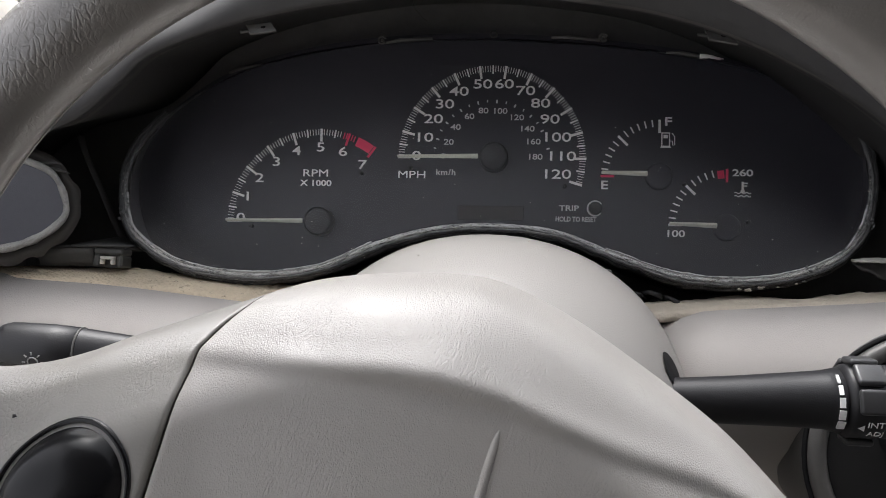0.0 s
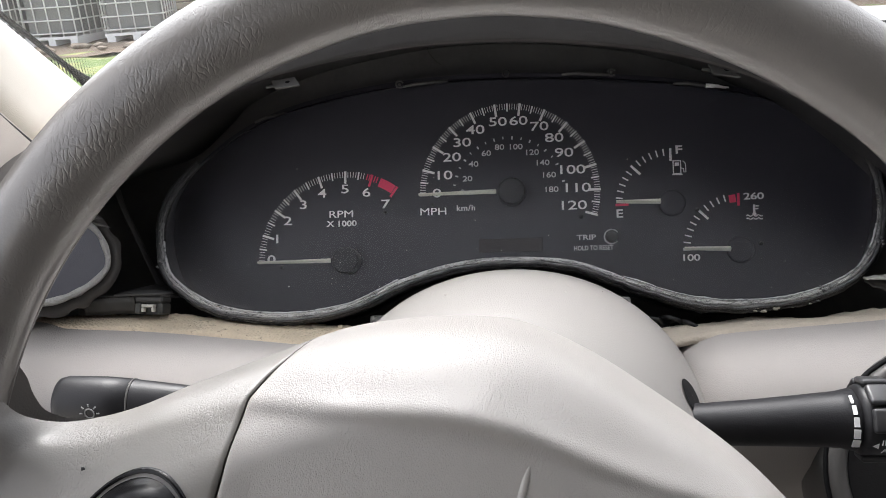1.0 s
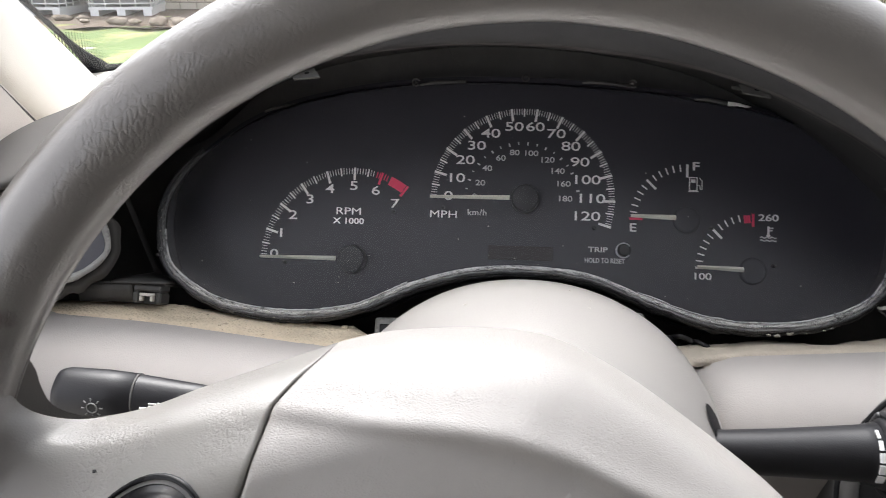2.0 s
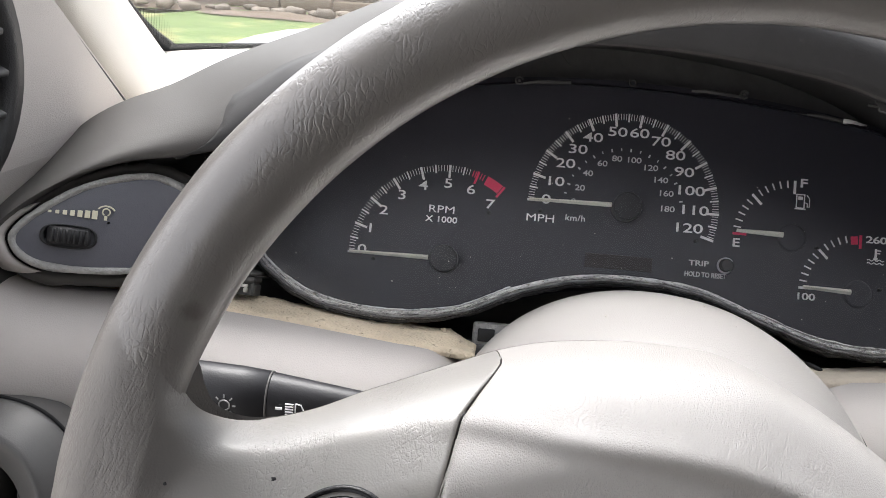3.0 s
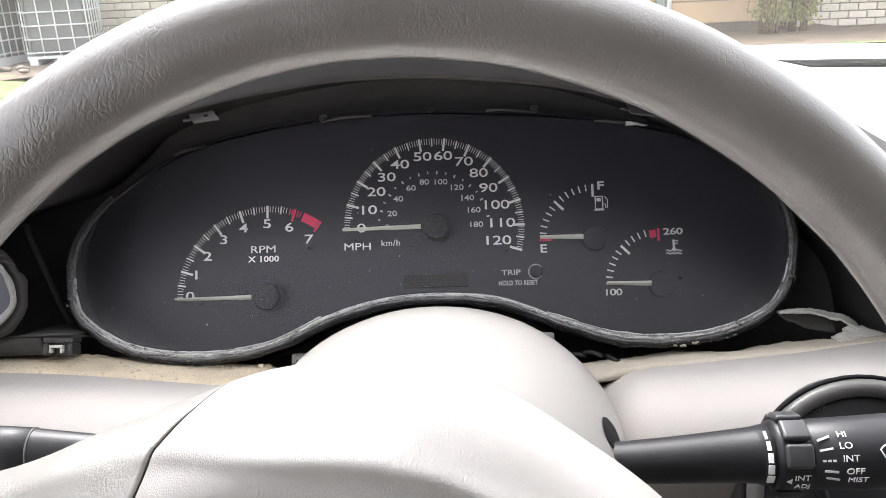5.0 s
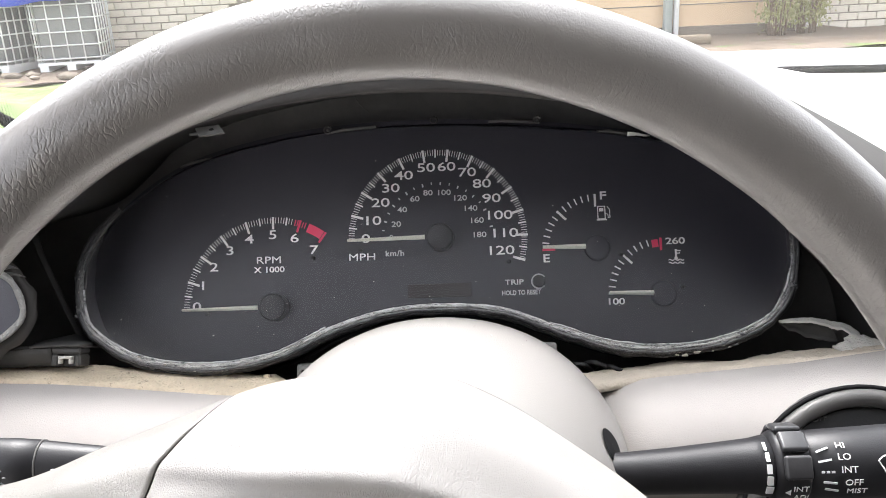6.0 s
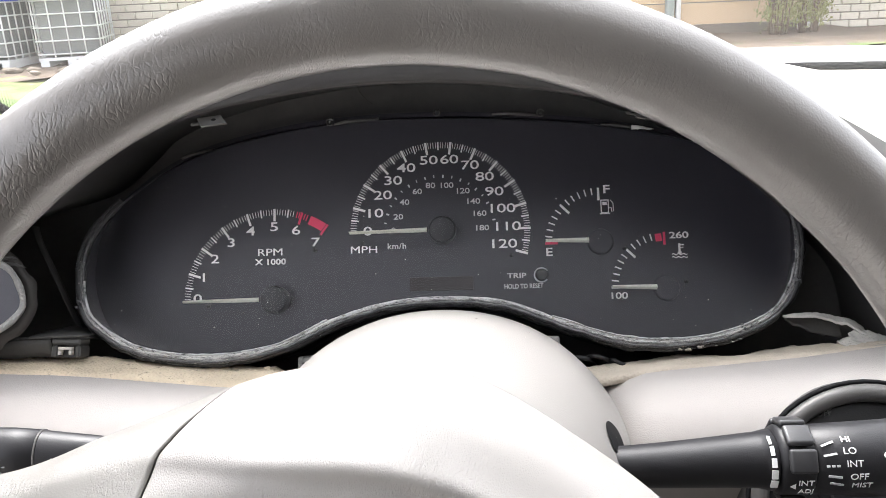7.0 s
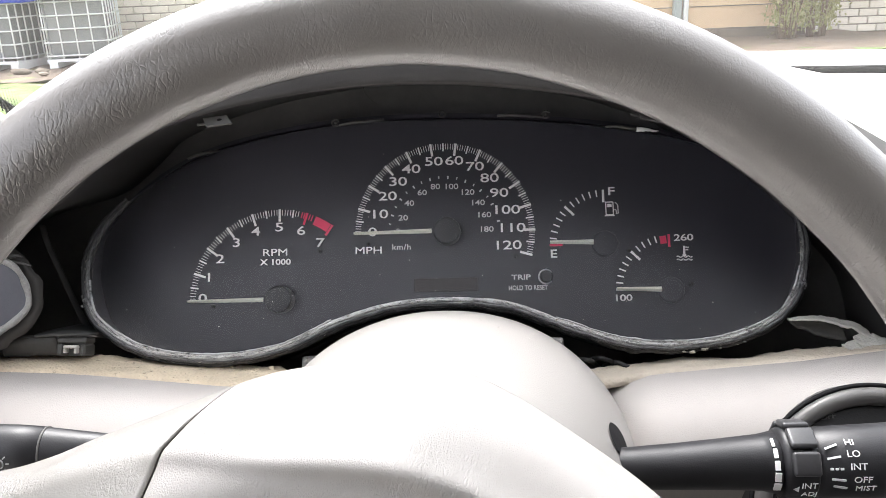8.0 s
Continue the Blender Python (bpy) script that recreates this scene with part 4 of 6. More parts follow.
for k, (x, z) in enumerate(((0.078, -0.069), (0.088, -0.068), (0.098, -0.0705))):
    w = thing("loose_wire", (x, -0.04, z), "short black wire behind the column", "wire", "wires behind the column")
    part("lead", tube(curve([(x - 0.008, -0.03, z - 0.004), (x - 0.003, -0.044, z - 0.0015), (x + 0.003, -0.046, z - 0.002 - 0.0012 * k), (x + 0.009, -0.03, z - 0.006)], 5), 0.0013, 8), BLACK, w)
strap = thing("loose_strap", (-0.215, -0.02, -0.045), "thin dusty black strap hanging in the hollow beside the dials", "strap")
part("band", tube(curve([(-0.247, -0.016, 0.016), (-0.240, -0.022, 0.004), (-0.229, -0.024, -0.016), (-0.221, -0.022, -0.034), (-0.214, -0.018, -0.050)], 6), 0.0022, 8, True, 0.3), CLIP, strap)
scrap = thing("broken_bracket", (0.215, -0.045, -0.055), "broken black bracket with pale torn edges", "bracket")


def torn_band(knots, front, back, seed, ragged=0.0007):
    """A bent strip of torn plastic; knots: (x, upper z, lower z), running from the depth front (lower edge) to back (upper edge)."""
    kx, ku, kl = zip(*knots)
    rows = []
    for x in np.linspace(kx[0], kx[-1], 30):
        a = ragged * noise.noise(Vector((x * 420, seed, 1)))
        b = ragged * noise.noise(Vector((x * 520, seed, 5)))
        top, low = float(np.interp(x, kx, ku)) + a, float(np.interp(x, kx, kl)) + b
        rows.append([(x, front + (back - front) * v + 0.0008 * math.sin(math.pi * v), low + (top - low) * v) for v in np.linspace(0, 1, 5)])
    return sheet(rows, thick=0.0012)


part("arm", torn_band([(0.1890, -0.0510, -0.0522), (0.1925, -0.0508, -0.0556), (0.196, -0.0512, -0.0560), (0.202, -0.0515, -0.0598), (0.210, -0.0528, -0.0613), (0.2165, -0.0548, -0.0628), (0.2185, -0.0580, -0.0622)], -0.044, -0.042, 1.0, 0.0009), CLIP, scrap)
part("torn_edge", torn_band([(0.1879, -0.0497, -0.0503), (0.1952, -0.0489, -0.0505), (0.2041, -0.0486, -0.0508), (0.2105, -0.0496, -0.0526), (0.2173, -0.0513, -0.0552), (0.2200, -0.0518, -0.0550), (0.2223, -0.0523, -0.0565), (0.2261, -0.0539, -0.0596), (0.2305, -0.0578, -0.0620)], -0.049, -0.044, 2.0, 0.0006), TORN, scrap, "pale torn edge")
part("torn_end", torn_band([(0.2205, -0.0606, -0.0622), (0.2230, -0.0588, -0.0645), (0.2265, -0.0584, -0.0650), (0.2310, -0.0588, -0.0652), (0.2360, -0.0612, -0.0660), (0.2420, -0.0628, -0.0665)], -0.053, -0.047, 6.0, 0.0009), TORN, scrap, "pale torn end")
part("torn_flap", torn_band([(0.2135, -0.0657, -0.0666), (0.2165, -0.0640, -0.0688), (0.2205, -0.0627, -0.0684), (0.2235, -0.0632, -0.0690), (0.2270, -0.0640, -0.0672)], -0.056, -0.049, 3.0, 0.0008), TORN, scrap, "pale torn flap")

# ---- the dials ----
cluster = thing("instrument_cluster", (0, 0.005, -0.065), "charcoal dial cluster with four gauges behind a scuffed clear lens", "dial cluster")
# The lens leans: its foot stands 5 cm before the plate, its head almost touches it.
LENS_LINE = curve([(-0.2080, -0.0077), (-0.2012, -0.0360), (-0.1868, -0.0500), (-0.1620, -0.0612), (-0.1250, -0.0653), (-0.0890, -0.0602), (-0.0590, -0.0468), (-0.0285, -0.0380), (0.0022, -0.0357), (0.0369, -0.0388), (0.0690, -0.0508), (0.0980, -0.0602), (0.1273, -0.0625), (0.1568, -0.0588), (0.1820, -0.0482), (0.1960, -0.0310), (0.2025, -0.0078), (0.2012, 0.0149), (0.190, 0.034), (0.165, 0.050), (0.132, 0.062), (0.076, 0.072), (0.0, 0.0775), (-0.066, 0.0755), (-0.117, 0.067), (-0.153, 0.055), (-0.182, 0.036), (-0.2008, 0.015)], 14, True)

HEAD = max(range(len(LENS_LINE)), key=lambda i: LENS_LINE[i][1])
LENS_LINE = LENS_LINE[HEAD:] + LENS_LINE[:HEAD]


def lens_y(z):
    return -0.005 - 0.333 * (0.075 - z)


def lens_ring(outs, low=-1.0, high=1.0):
    """A band round the lens: outs are (outward offset, y offset) of its profile."""
    n = len(LENS_LINE)
    rows = []
    for i, (x, z) in enumerate(LENS_LINE):
        if not low <= z < high:
            continue
        d = LENS_LINE[(i + 1) % n] - LENS_LINE[i - 1]
        o = np.array((d[1], -d[0])) / np.hypot(*d)
        rag = 1 + 0.22 * noise.noise(Vector((x * 120, z * 120, 2))) + 0.12 * noise.noise(Vector((x * 420, z * 420, 7)))
        rows.append([(x + o[0] * a * rag, lens_y(z) + b, z + o[1] * a * rag) for a, b in outs])
    return rows


part("dial_plate", plate([(x * 1.05, z * 1.02 + (0.004 if z > 0 else -0.006)) for x, z in LENS_LINE], 0.004, 0.0), FACE, cluster, "matt charcoal plate", smooth=False)
rows = []
for x, z in LENS_LINE:
    rows.append([(x * 1.005, lens_y(z) + 0.001, z * 1.01), (x * 1.03, 0.5 * lens_y(z), z * 1.02 - 0.001), (x * 1.045, 0.003, z * 1.02 + (0.004 if z > 0 else -0.005))])
part("housing", sheet(rows, close_u=True), FACE, cluster, "dark inner wall")
lens = part("lens", sheet([[(x * q, lens_y(z * q) - 0.001, z * q) for x, z in LENS_LINE] for q in (1.0, 0.7, 0.35, 0.02)], close_v=True), LENS, cluster, "clear plastic lens")
lens.visible_shadow = False
for side in (-1, 1):
    lobe = [row for row in lens_ring([(-0.0022, -0.0008), (-0.0017, -0.0022), (-0.0012, -0.0018), (-0.0012, 0.001)], -1, -0.020) if row[0][0] * side > 0.062]
    part("lens_lip", sheet(lobe, close_v=True), LINE, cluster, "thin bright inner lip of the lens")
part("lens_border", sheet(lens_ring([(-0.0013, -0.0006), (-0.0006, -0.0018), (0.0002, -0.0022), (0.0009, -0.0019), (0.0013, -0.0010), (0.0018, -0.0022), (0.0025, -0.0026), (0.0031, -0.0020), (0.0034, -0.0004)], -1, 0.030), mapped=True), SCRATCHED, cluster, "scuffed pale lens border")
part("lens_flange", sheet(lens_ring([(0.0033, 0.0), (0.0042, 0.0002), (0.0050, 0.0010), (0.0054, 0.003), (0.0054, 0.008), (0.0036, 0.012)], -1, 0.02), mapped=True), SMOKED, cluster, "smoked outer flange")
n = len(LENS_LINE)
for side in (-1, 1):
    rows = []
    for i, (x, z) in enumerate(LENS_LINE):
        if x * side > 0.125 and -0.066 < z < 0.045:
            d = LENS_LINE[(i + 1) % n] - LENS_LINE[i - 1]
            o = np.array((d[1], -d[0])) / np.hypot(*d)
            fade = min(1.0, (x * side - 0.125) / 0.04) * min(1.0, (0.045 - z) / 0.03)
            rows.append([(x - o[0] * w * fade, lens_y(z) + 0.0012 + dy, z - o[1] * w * fade) for w, dy in ((0.0, 0.001), (0.0012, -0.0024), (0.0030, -0.0034), (0.0060, -0.0032), (0.0090, -0.0028), (0.0125, -0.0024))])
    haze = part("lens_end", sheet(rows, mapped=True), HAZE, cluster, "hazy rounded end of the lens")
    haze.visible_shadow = False

rng = random.Random(21)
bits = []
for k in range(60):
    x, z = rng.uniform(-0.19, 0.19), rng.uniform(-0.058, 0.06)
    if k % 3:
        z = rng.uniform(-0.058, -0.03) if abs(x) > 0.06 else rng.uniform(-0.034, -0.02)
    s = rng.uniform(0.00006, 0.00022)
    bits.append(blob((x, lens_y(z) - 0.0012, z), (s * rng.uniform(0.8, 2.0), 0.00012, s), k, 0.4))
grit = []
low_line = [p for p in LENS_LINE if p[1] < 0.0]
low_line += [p for p in LENS_LINE if abs(p[0]) < 0.07 and p[1] < -0.03] * 2
for k in range(190):
    x, z = low_line[rng.randrange(len(low_line))]
    s = rng.uniform(0.00012, 0.00045) * (1.5 if k % 9 == 0 else 1.0)
    grit.append(blob((x + rng.uniform(-0.002, 0.002), lens_y(z) - rng.uniform(0.0008, 0.0022), z - rng.uniform(-0.001, 0.003)), (s * rng.uniform(1.0, 2.4), s * 0.6, s), k, 0.7))
flakes = []
for cx, cz, count, wide in ((-0.202, -0.033, 12, 0.0032), (-0.203, -0.012, 5, 0.0022), (0.197, -0.032, 9, 0.0028), (0.163, -0.057, 7, 0.004), (-0.157, -0.060, 6, 0.003)):
    ex, ez = min(LENS_LINE, key=lambda p: math.hypot(p[0] - cx, p[1] - cz))
    for k in range(count):
        s = rng.uniform(0.0004, 0.0011)
        flakes.append(blob((ex * 1.012 + rng.uniform(-wide, wide) * 0.6, lens_y(ez) - rng.uniform(0.0005, 0.002), ez - 0.0012 * (abs(cx) < 0.18) + rng.uniform(-wide, wide)), (s * rng.uniform(0.6, 1.6), 0.0004, s * rng.uniform(0.4, 1.2)), k + count, 0.9))
part("flakes", join(*flakes), EDGE, cluster, "splintered flakes of the broken lens edge", kind="stuff")
part("grit", join(*grit), SCRAP, cluster, "crumbs of grit stuck along the lens edge", kind="stuff")
part("dust", join(*bits), DUST, cluster, "pale specks of dust on the lens", kind="stuff")

PROUD = -0.0006


def tick(cx, cz, r0, r1, degrees, wide, mat, name="tick_mark", lab=""):
    a = radians(degrees)
    bm = box(r0, r1, -0.0002, 0.0002, -wide / 2, wide / 2)
    return part(name, moved(bm, cx, PROUD, cz, Matrix.Rotation(-a, 4, "Y")), mat, cluster, lab, smooth=False)


def fine_ticks(cx, cz, r0, r1, angles, wide, mat):
    """The hair-fine marks between the large ones, as one print."""
    part("fine_marks", join(*[moved(box(r0, r1, -0.0002, 0.0002, -wide / 2, wide / 2), cx, PROUD, cz, Matrix.Rotation(-radians(a), 4, "Y")) for a in angles]), mat, cluster, "", smooth=False, kind="stuff")


def numeral(text, x, z, size, mat=INK, wide=1.15, bold=0.0, spacing=1.0, name="numeral"):
    return part(name, moved(letters(text, size, wide, bold=bold, spacing=spacing), x, PROUD, z), mat, cluster, "", smooth=False)


MPH, RPM, FUEL, TEMP = (0.0, 0.008, 0.0558), (-0.103, -0.032, 0.0568), (0.0977, -0.002, 0.0335), (0.1362, -0.030, 0.0330)
# speed
step = 180 / 110
x, z, r = MPH
for v in range(0, 121, 5):
    if v % 10 == 0:
        tick(x, z, r - 0.0078, r, 180 - v * step, 0.00145, INK)
    else:
        tick(x, z, r - 0.0052, r - 0.0002, 180 - v * step, 0.0009, INK)
fine_ticks(x, z, r - 0.0040, r - 0.0004, [180 - v * step for v in range(1, 120) if v % 5], 0.00035, INK)
for v, (nx, nz) in {0: (-0.0447, 0.0087), 10: (-0.0405, 0.0198), 20: (-0.0350, 0.0310), 30: (-0.0285, 0.0400), 40: (-0.0200, 0.0477), 50: (-0.0060, 0.0521), 60: (0.0068, 0.0522), 70: (0.0195, 0.0482), 80: (0.0285, 0.0407), 90: (0.0342, 0.0312), 100: (0.0382, 0.0205), 110: (0.0412, 0.0092), 120: (0.0385, -0.0015)}.items():
    numeral(str(v), nx, nz, 0.0078, INK, 1.56, 0.00005, 0.97)
for k in range(0, 10):
    a = 180 - 18.9 * k * 1.0
    tick(x, z, 0.0330, 0.0349, a, 0.0009, INK_DIM)
    if k < 9:
        tick(x, z, 0.0334, 0.0349, a - 9.45, 0.0006, INK_DIM)
for v, (nx, nz) in {0: (-0.0287, 0.0088), 20: (-0.0255, 0.0172), 40: (-0.0215, 0.0262), 60: (-0.0135, 0.0327), 80: (-0.0052, 0.0362), 100: (0.0046, 0.0360), 120: (0.0145, 0.0322), 140: (0.0208, 0.0255), 160: (0.0245, 0.0178), 180: (0.0258, 0.0088)}.items():
    numeral(str(v), nx, nz, 0.0048, INK_DIM, 1.32, 0.00004, 0.96)
numeral("MPH", -0.0472, -0.0027, 0.0063, INK, 1.38, 0.0, name="lettering")
numeral("km/h", -0.0268, -0.0010, 0.0050, INK_DIM, 1.1, 0.00004, 1.1, name="lettering")
numeral("TRIP", 0.0462, -0.0213, 0.0044, INK_DIM, 1.34, 0.00008, 1.0, name="lettering")
numeral("HOLD TO RESET", 0.0503, -0.0278, 0.0040, INK_DIM, 0.80, 0.00009, name="lettering")
# engine speed
x, z, r = RPM
for k in range(0, 71, 5):
    a, red = 180 - 1.8 * k, k >= 60
    if k in (65,):
        continue
    tick(x, z, r - (0.0078 if k % 10 == 0 else 0.0050), r, a, 0.0014 if k % 10 == 0 else 0.0009, INK_RED if red else INK)
fine_ticks(x, z, r - 0.0040, r - 0.0004, [180 - 1.8 * k for k in range(1, 58) if k % 5], 0.00035, INK)
fine_ticks(x, z, r - 0.0042, r - 0.0004, [180 - 1.8 * k for k in (58.3, 59.2, 61.2, 62.2)], 0.0006, INK_RED)
part("red_band", sheet([[(x + q * math.cos(radians(a)), PROUD, z + q * math.sin(radians(a))) for q in (r - 0.0058, r - 0.0002)] for a in np.linspace(66.0, 55.2, 10)], thick=0.0003), INK_RED, cluster, "red over-speed band", smooth=False)
for v, (nx, nz) in {0: (-0.1513, -0.0302), 1: (-0.1475, -0.0172), 2: (-0.1405, -0.0058), 3: (-0.1303, 0.0042), 4: (-0.1180, 0.0110), 5: (-0.1032, 0.0133), 6: (-0.0895, 0.0107), 7: (-0.0775, 0.0029)}.items():
    numeral(str(v), nx, nz, 0.0078, INK, 1.50, 0.00005)
numeral("RPM", -0.1058, -0.0025, 0.0063, INK, 1.38, 0.0, name="lettering")
numeral("X 1000", -0.1055, -0.0085, 0.0051, INK, 1.24, 0.00010, 1.02, name="lettering")
# fuel and warmth
for (x, z, r), marks in ((FUEL, 12), (TEMP, 12)):
    for k in range(marks + 1):
        a = 180 - 90 * k / marks
        big = k in (0, marks // 2, marks)
        mat = INK_RED if (r == FUEL[2] and k == 0) or (r == TEMP[2] and k == marks) else INK
        if r == TEMP[2] and k == marks - 1:
            part("red_band", moved(box(r - 0.0055, r - 0.0008, -0.0002, 0.0002, -0.0019, 0.0019), x, PROUD, z, Matrix.Rotation(-radians(a - 0.8), 4, "Y")), INK_RED, cluster, "red overheating band", smooth=False)
            continue
        tick(x, z, r - (0.0078 if big else 0.0042), r, a, 0.0014 if big else 0.0008, mat)
numeral("F", 0.1026, 0.0302, 0.0070, INK, 1.42, 0.00012, name="lettering")
numeral("E", 0.0664, -0.0075, 0.0070, INK, 1.30, 0.00012, name="lettering")
numeral("260", 0.1450, 0.0006, 0.0056, INK, 1.46, 0.00008, 0.96, name="lettering")
numeral("100", 0.1072, -0.0352, 0.0056, INK, 1.40, 0.00008, 0.96, name="lettering")


def frame_mark(x0, x1, z0, z1, w):
    return join(box(x0, x0 + w, -0.0002, 0.0002, z0, z1), box(x1 - w, x1, -0.0002, 0.0002, z0, z1), box(x0, x1, -0.0002, 0.0002, z0, z0 + w), box(x0, x1, -0.0002, 0.0002, z1 - w, z1))


pump = join(frame_mark(-0.0034, 0.0016, -0.004, 0.0044, 0.0006), box(-0.0022, 0.0004, -0.0002, 0.0002, 0.001, 0.0030), box(-0.004, 0.0022, -0.0002, 0.0002, -0.0046, -0.0040), tube([(0.0016, 0, -0.0005), (0.0030, 0, -0.0008), (0.0031, 0, -0.0030), (0.0042, 0, -0.0030), (0.0042, 0, 0.0020), (0.0026, 0, 0.0040)], 0.00028, 6))
part("pump_sign", moved(pump, 0.1022, PROUD, 0.0196), INK, cluster, "white fuel pump sign", smooth=False)
therm = join(box(-0.0006, 0.0006, -0.0002, 0.0002, -0.002, 0.0042), box(0.0006, 0.0028, -0.0002, 0.0002, 0.0030, 0.0036), box(0.0006, 0.0024, -0.0002, 0.0002, 0.0014, 0.0020), box(-0.0011, 0.0011, -0.0002, 0.0002, -0.0022, -0.0008), *[tube([(-0.0046 + 0.0092 * u, 0, h + 0.0005 * math.sin(u * 19)) for u in np.linspace(0, 1, 16)], 0.0003, 5) for h in (-0.0024, -0.0042)])
part("coolant_sign", moved(therm, 0.1450, PROUD, -0.0085), INK, cluster, "white coolant sign", smooth=False)
part("odometer_window", box(-0.0192, 0.0198, -0.0004, 0.0006, -0.0290, -0.0205, 0.0002, 1), ODO, cluster, "dark blank odometer window", smooth=False)
knob = part("trip_button", disc(0.0612, -0.0212, 0.0036, 0.002, -0.006, 0.0008, 24), BLACK, cluster, "black reset button")
part("collar", sheet([[(0.0612 + q * math.cos(a), y, -0.0212 + q * math.sin(a)) for q, y in ((0.0047, -0.0004), (0.0047, -0.002), (0.0039, -0.002), (0.0039, -0.0004))] for a in np.linspace(0.6, 5.6, 30)], close_v=True), INK_DIM, knob)


def needle(x, z, hub, tip, tail, wide, degrees, hub_x, proud=0.011):
    """A pointer standing over the plate, with its hub."""
    turn = Matrix.Rotation(-radians(degrees), 4, "Y")
    bm = bmesh.new()
    profile = [(tail, wide * 0.50), (tip, wide * 0.30)]
    rows = []
    for q, h in profile:
        rows.append([(q, -0.0105, -h), (q, -0.0118, 0.0), (q, -0.0105, h), (q, -0.0095, h), (q, -0.0095, -h)])
    b = sheet(rows, close_v=True)
    bmesh.ops.holes_fill(b, edges=b.edges[:])
    part("pointer", moved(b, x, 0, z, turn), NEEDLE, cluster, "ivory pointer", smooth=False)
    part("hub", disc(hub_x, z, hub, 0.0, -proud, 0.0015), HUBCAP if proud > 0.005 else FACE, cluster, "round black hub")


needle(MPH[0] + 0.0036, MPH[1] - 0.0004, 0.0083, 0.0584, 0.0110, 0.0027, 180.6, 0.0018)
needle(RPM[0] + 0.0013, RPM[1] + 0.0, 0.0083, 0.0553, 0.0088, 0.0027, 180.3, RPM[0] + 0.0015)
needle(FUEL[0] - 0.0003, FUEL[1] + 0.0002, 0.0080, 0.0336, 0.0078, 0.0030, 179.0, FUEL[0], 0.002)
needle(TEMP[0] - 0.0008, TEMP[1] - 0.0010, 0.0080, 0.0331, 0.0070, 0.0030, 178.2, TEMP[0], 0.002)
for x, z in ((-0.0475, 0.0016), (0.0435, -0.0085), (-0.0775, -0.0020), (-0.1440, -0.0350), (0.112, -0.0065), (0.148, -0.0275)):
    part("stop_pin", disc(x, z, 0.0011, 0.001, -0.0035, 0.0004, 12), BLACK, cluster)

# Screws, tabs and slots along the head of the cluster.
for x, z, y in ((0.0640, 0.0785, -0.003), (-0.0665, 0.0775, -0.003)):
    part("screw_ear", join(tube([(x + 0.0022 * math.cos(a), y - 0.003, z + 0.0022 * math.sin(a)) for a in np.linspace(0.4, 5.6, 20)], 0.0006, 6), disc(x, z, 0.0009, y - 0.002, y - 0.0035, 0.0003, 12)), TAB, cluster, "round screw ear")
for x0, x1, z0, z1 in ((-0.064, -0.036, 0.0758, 0.0784), (0.034, 0.062, 0.0785, 0.0770), (-0.160, -0.140, 0.0575, 0.0625), (0.100, 0.124, 0.0695, 0.0665)):
    part("tab", tube([(x0, -0.006, z0), (x0 + 0.3 * (x1 - x0), -0.007, z0 + 0.3 * (z1 - z0) + 0.0006), (x1, -0.006, z1)], [0.0007, 0.0011, 0.0009], 8), TAB, cluster, "grey moulded tab")
part("boss", tube([(0.0020 * math.cos(a), -0.005, 0.0812 + 0.0020 * math.sin(a)) for a in np.linspace(0, 2 * math.pi, 17)], 0.0006, 6, False), CLIP, cluster)
scrap = thing("paper_scrap", (0.122, -0.012, 0.066), "small white torn scrap wedged above the lens", "scrap")
part("scrap", moved(sheet([[(0.0135 * (u - 0.5), -0.001 * math.sin(5 * u), 0.0020 * (v - 0.5) * (1.4 - u) + 0.0006 * noise.noise(Vector((u * 9, v * 4, 2)))) for v in np.linspace(0, 1, 4)] for u in np.linspace(0, 1, 16)], thick=0.0004), 0.124, -0.014, 0.0645, Matrix.Rotation(radians(6), 4, "Y")), WHITE, scrap)
stray = thing("stray_thread", (-0.042, -0.02, 0.088), "thin pale thread hanging above the dials", "thread")
part("thread", tube(curve([(-0.046, -0.03, 0.096), (-0.045, -0.028, 0.090), (-0.041, -0.026, 0.085), (-0.038, -0.024, 0.083)], 5), 0.0003, 5), CLIP, stray)

# ---- the dimmer panel beside the dials ----
pod = thing("dimmer_panel", (-0.262, -0.09, -0.062), "dark grey rounded dimmer panel with a thumbwheel", "switch panel")
POD_AT = Matrix.Translation((-0.264, -0.095, 0)) @ Matrix.Rotation(math.atan(0.6), 4, "Z")
POD_LINE = [((x + 0.264) * 1.10 + 0.0012, -0.034 + (z + 0.034) * 0.955) for x, z in curve([(-0.3002, -0.0455), (-0.2940, -0.0557), (-0.2790, -0.0592), (-0.2520, -0.0572), (-0.2360, -0.0515), (-0.2245, -0.0415), (-0.2210, -0.0315), (-0.2270, -0.0150), (-0.2400, -0.0080), (-0.2520, -0.0077), (-0.2732, -0.0165), (-0.2911, -0.0319)], 7, True)]


def pod_part(name, bm, mat, lab="", smooth=True):
    bm.transform(POD_AT)
    return part(name, bm, mat, pod, lab, smooth=smooth)


def pod_ring(profile):
    k, rows = len(POD_LINE), []
    for i, (x, z) in enumerate(POD_LINE):
        d = np.subtract(POD_LINE[(i + 1) % k], POD_LINE[i - 1])
        o = np.array((d[1], -d[0])) / np.hypot(*d)
        rag = 1 + 0.3 * noise.noise(Vector((x * 150, z * 150, 4)))
        rows.append([(x + o[0] * a * rag, b, z + o[1] * a * rag) for a, b in profile])
    return rows


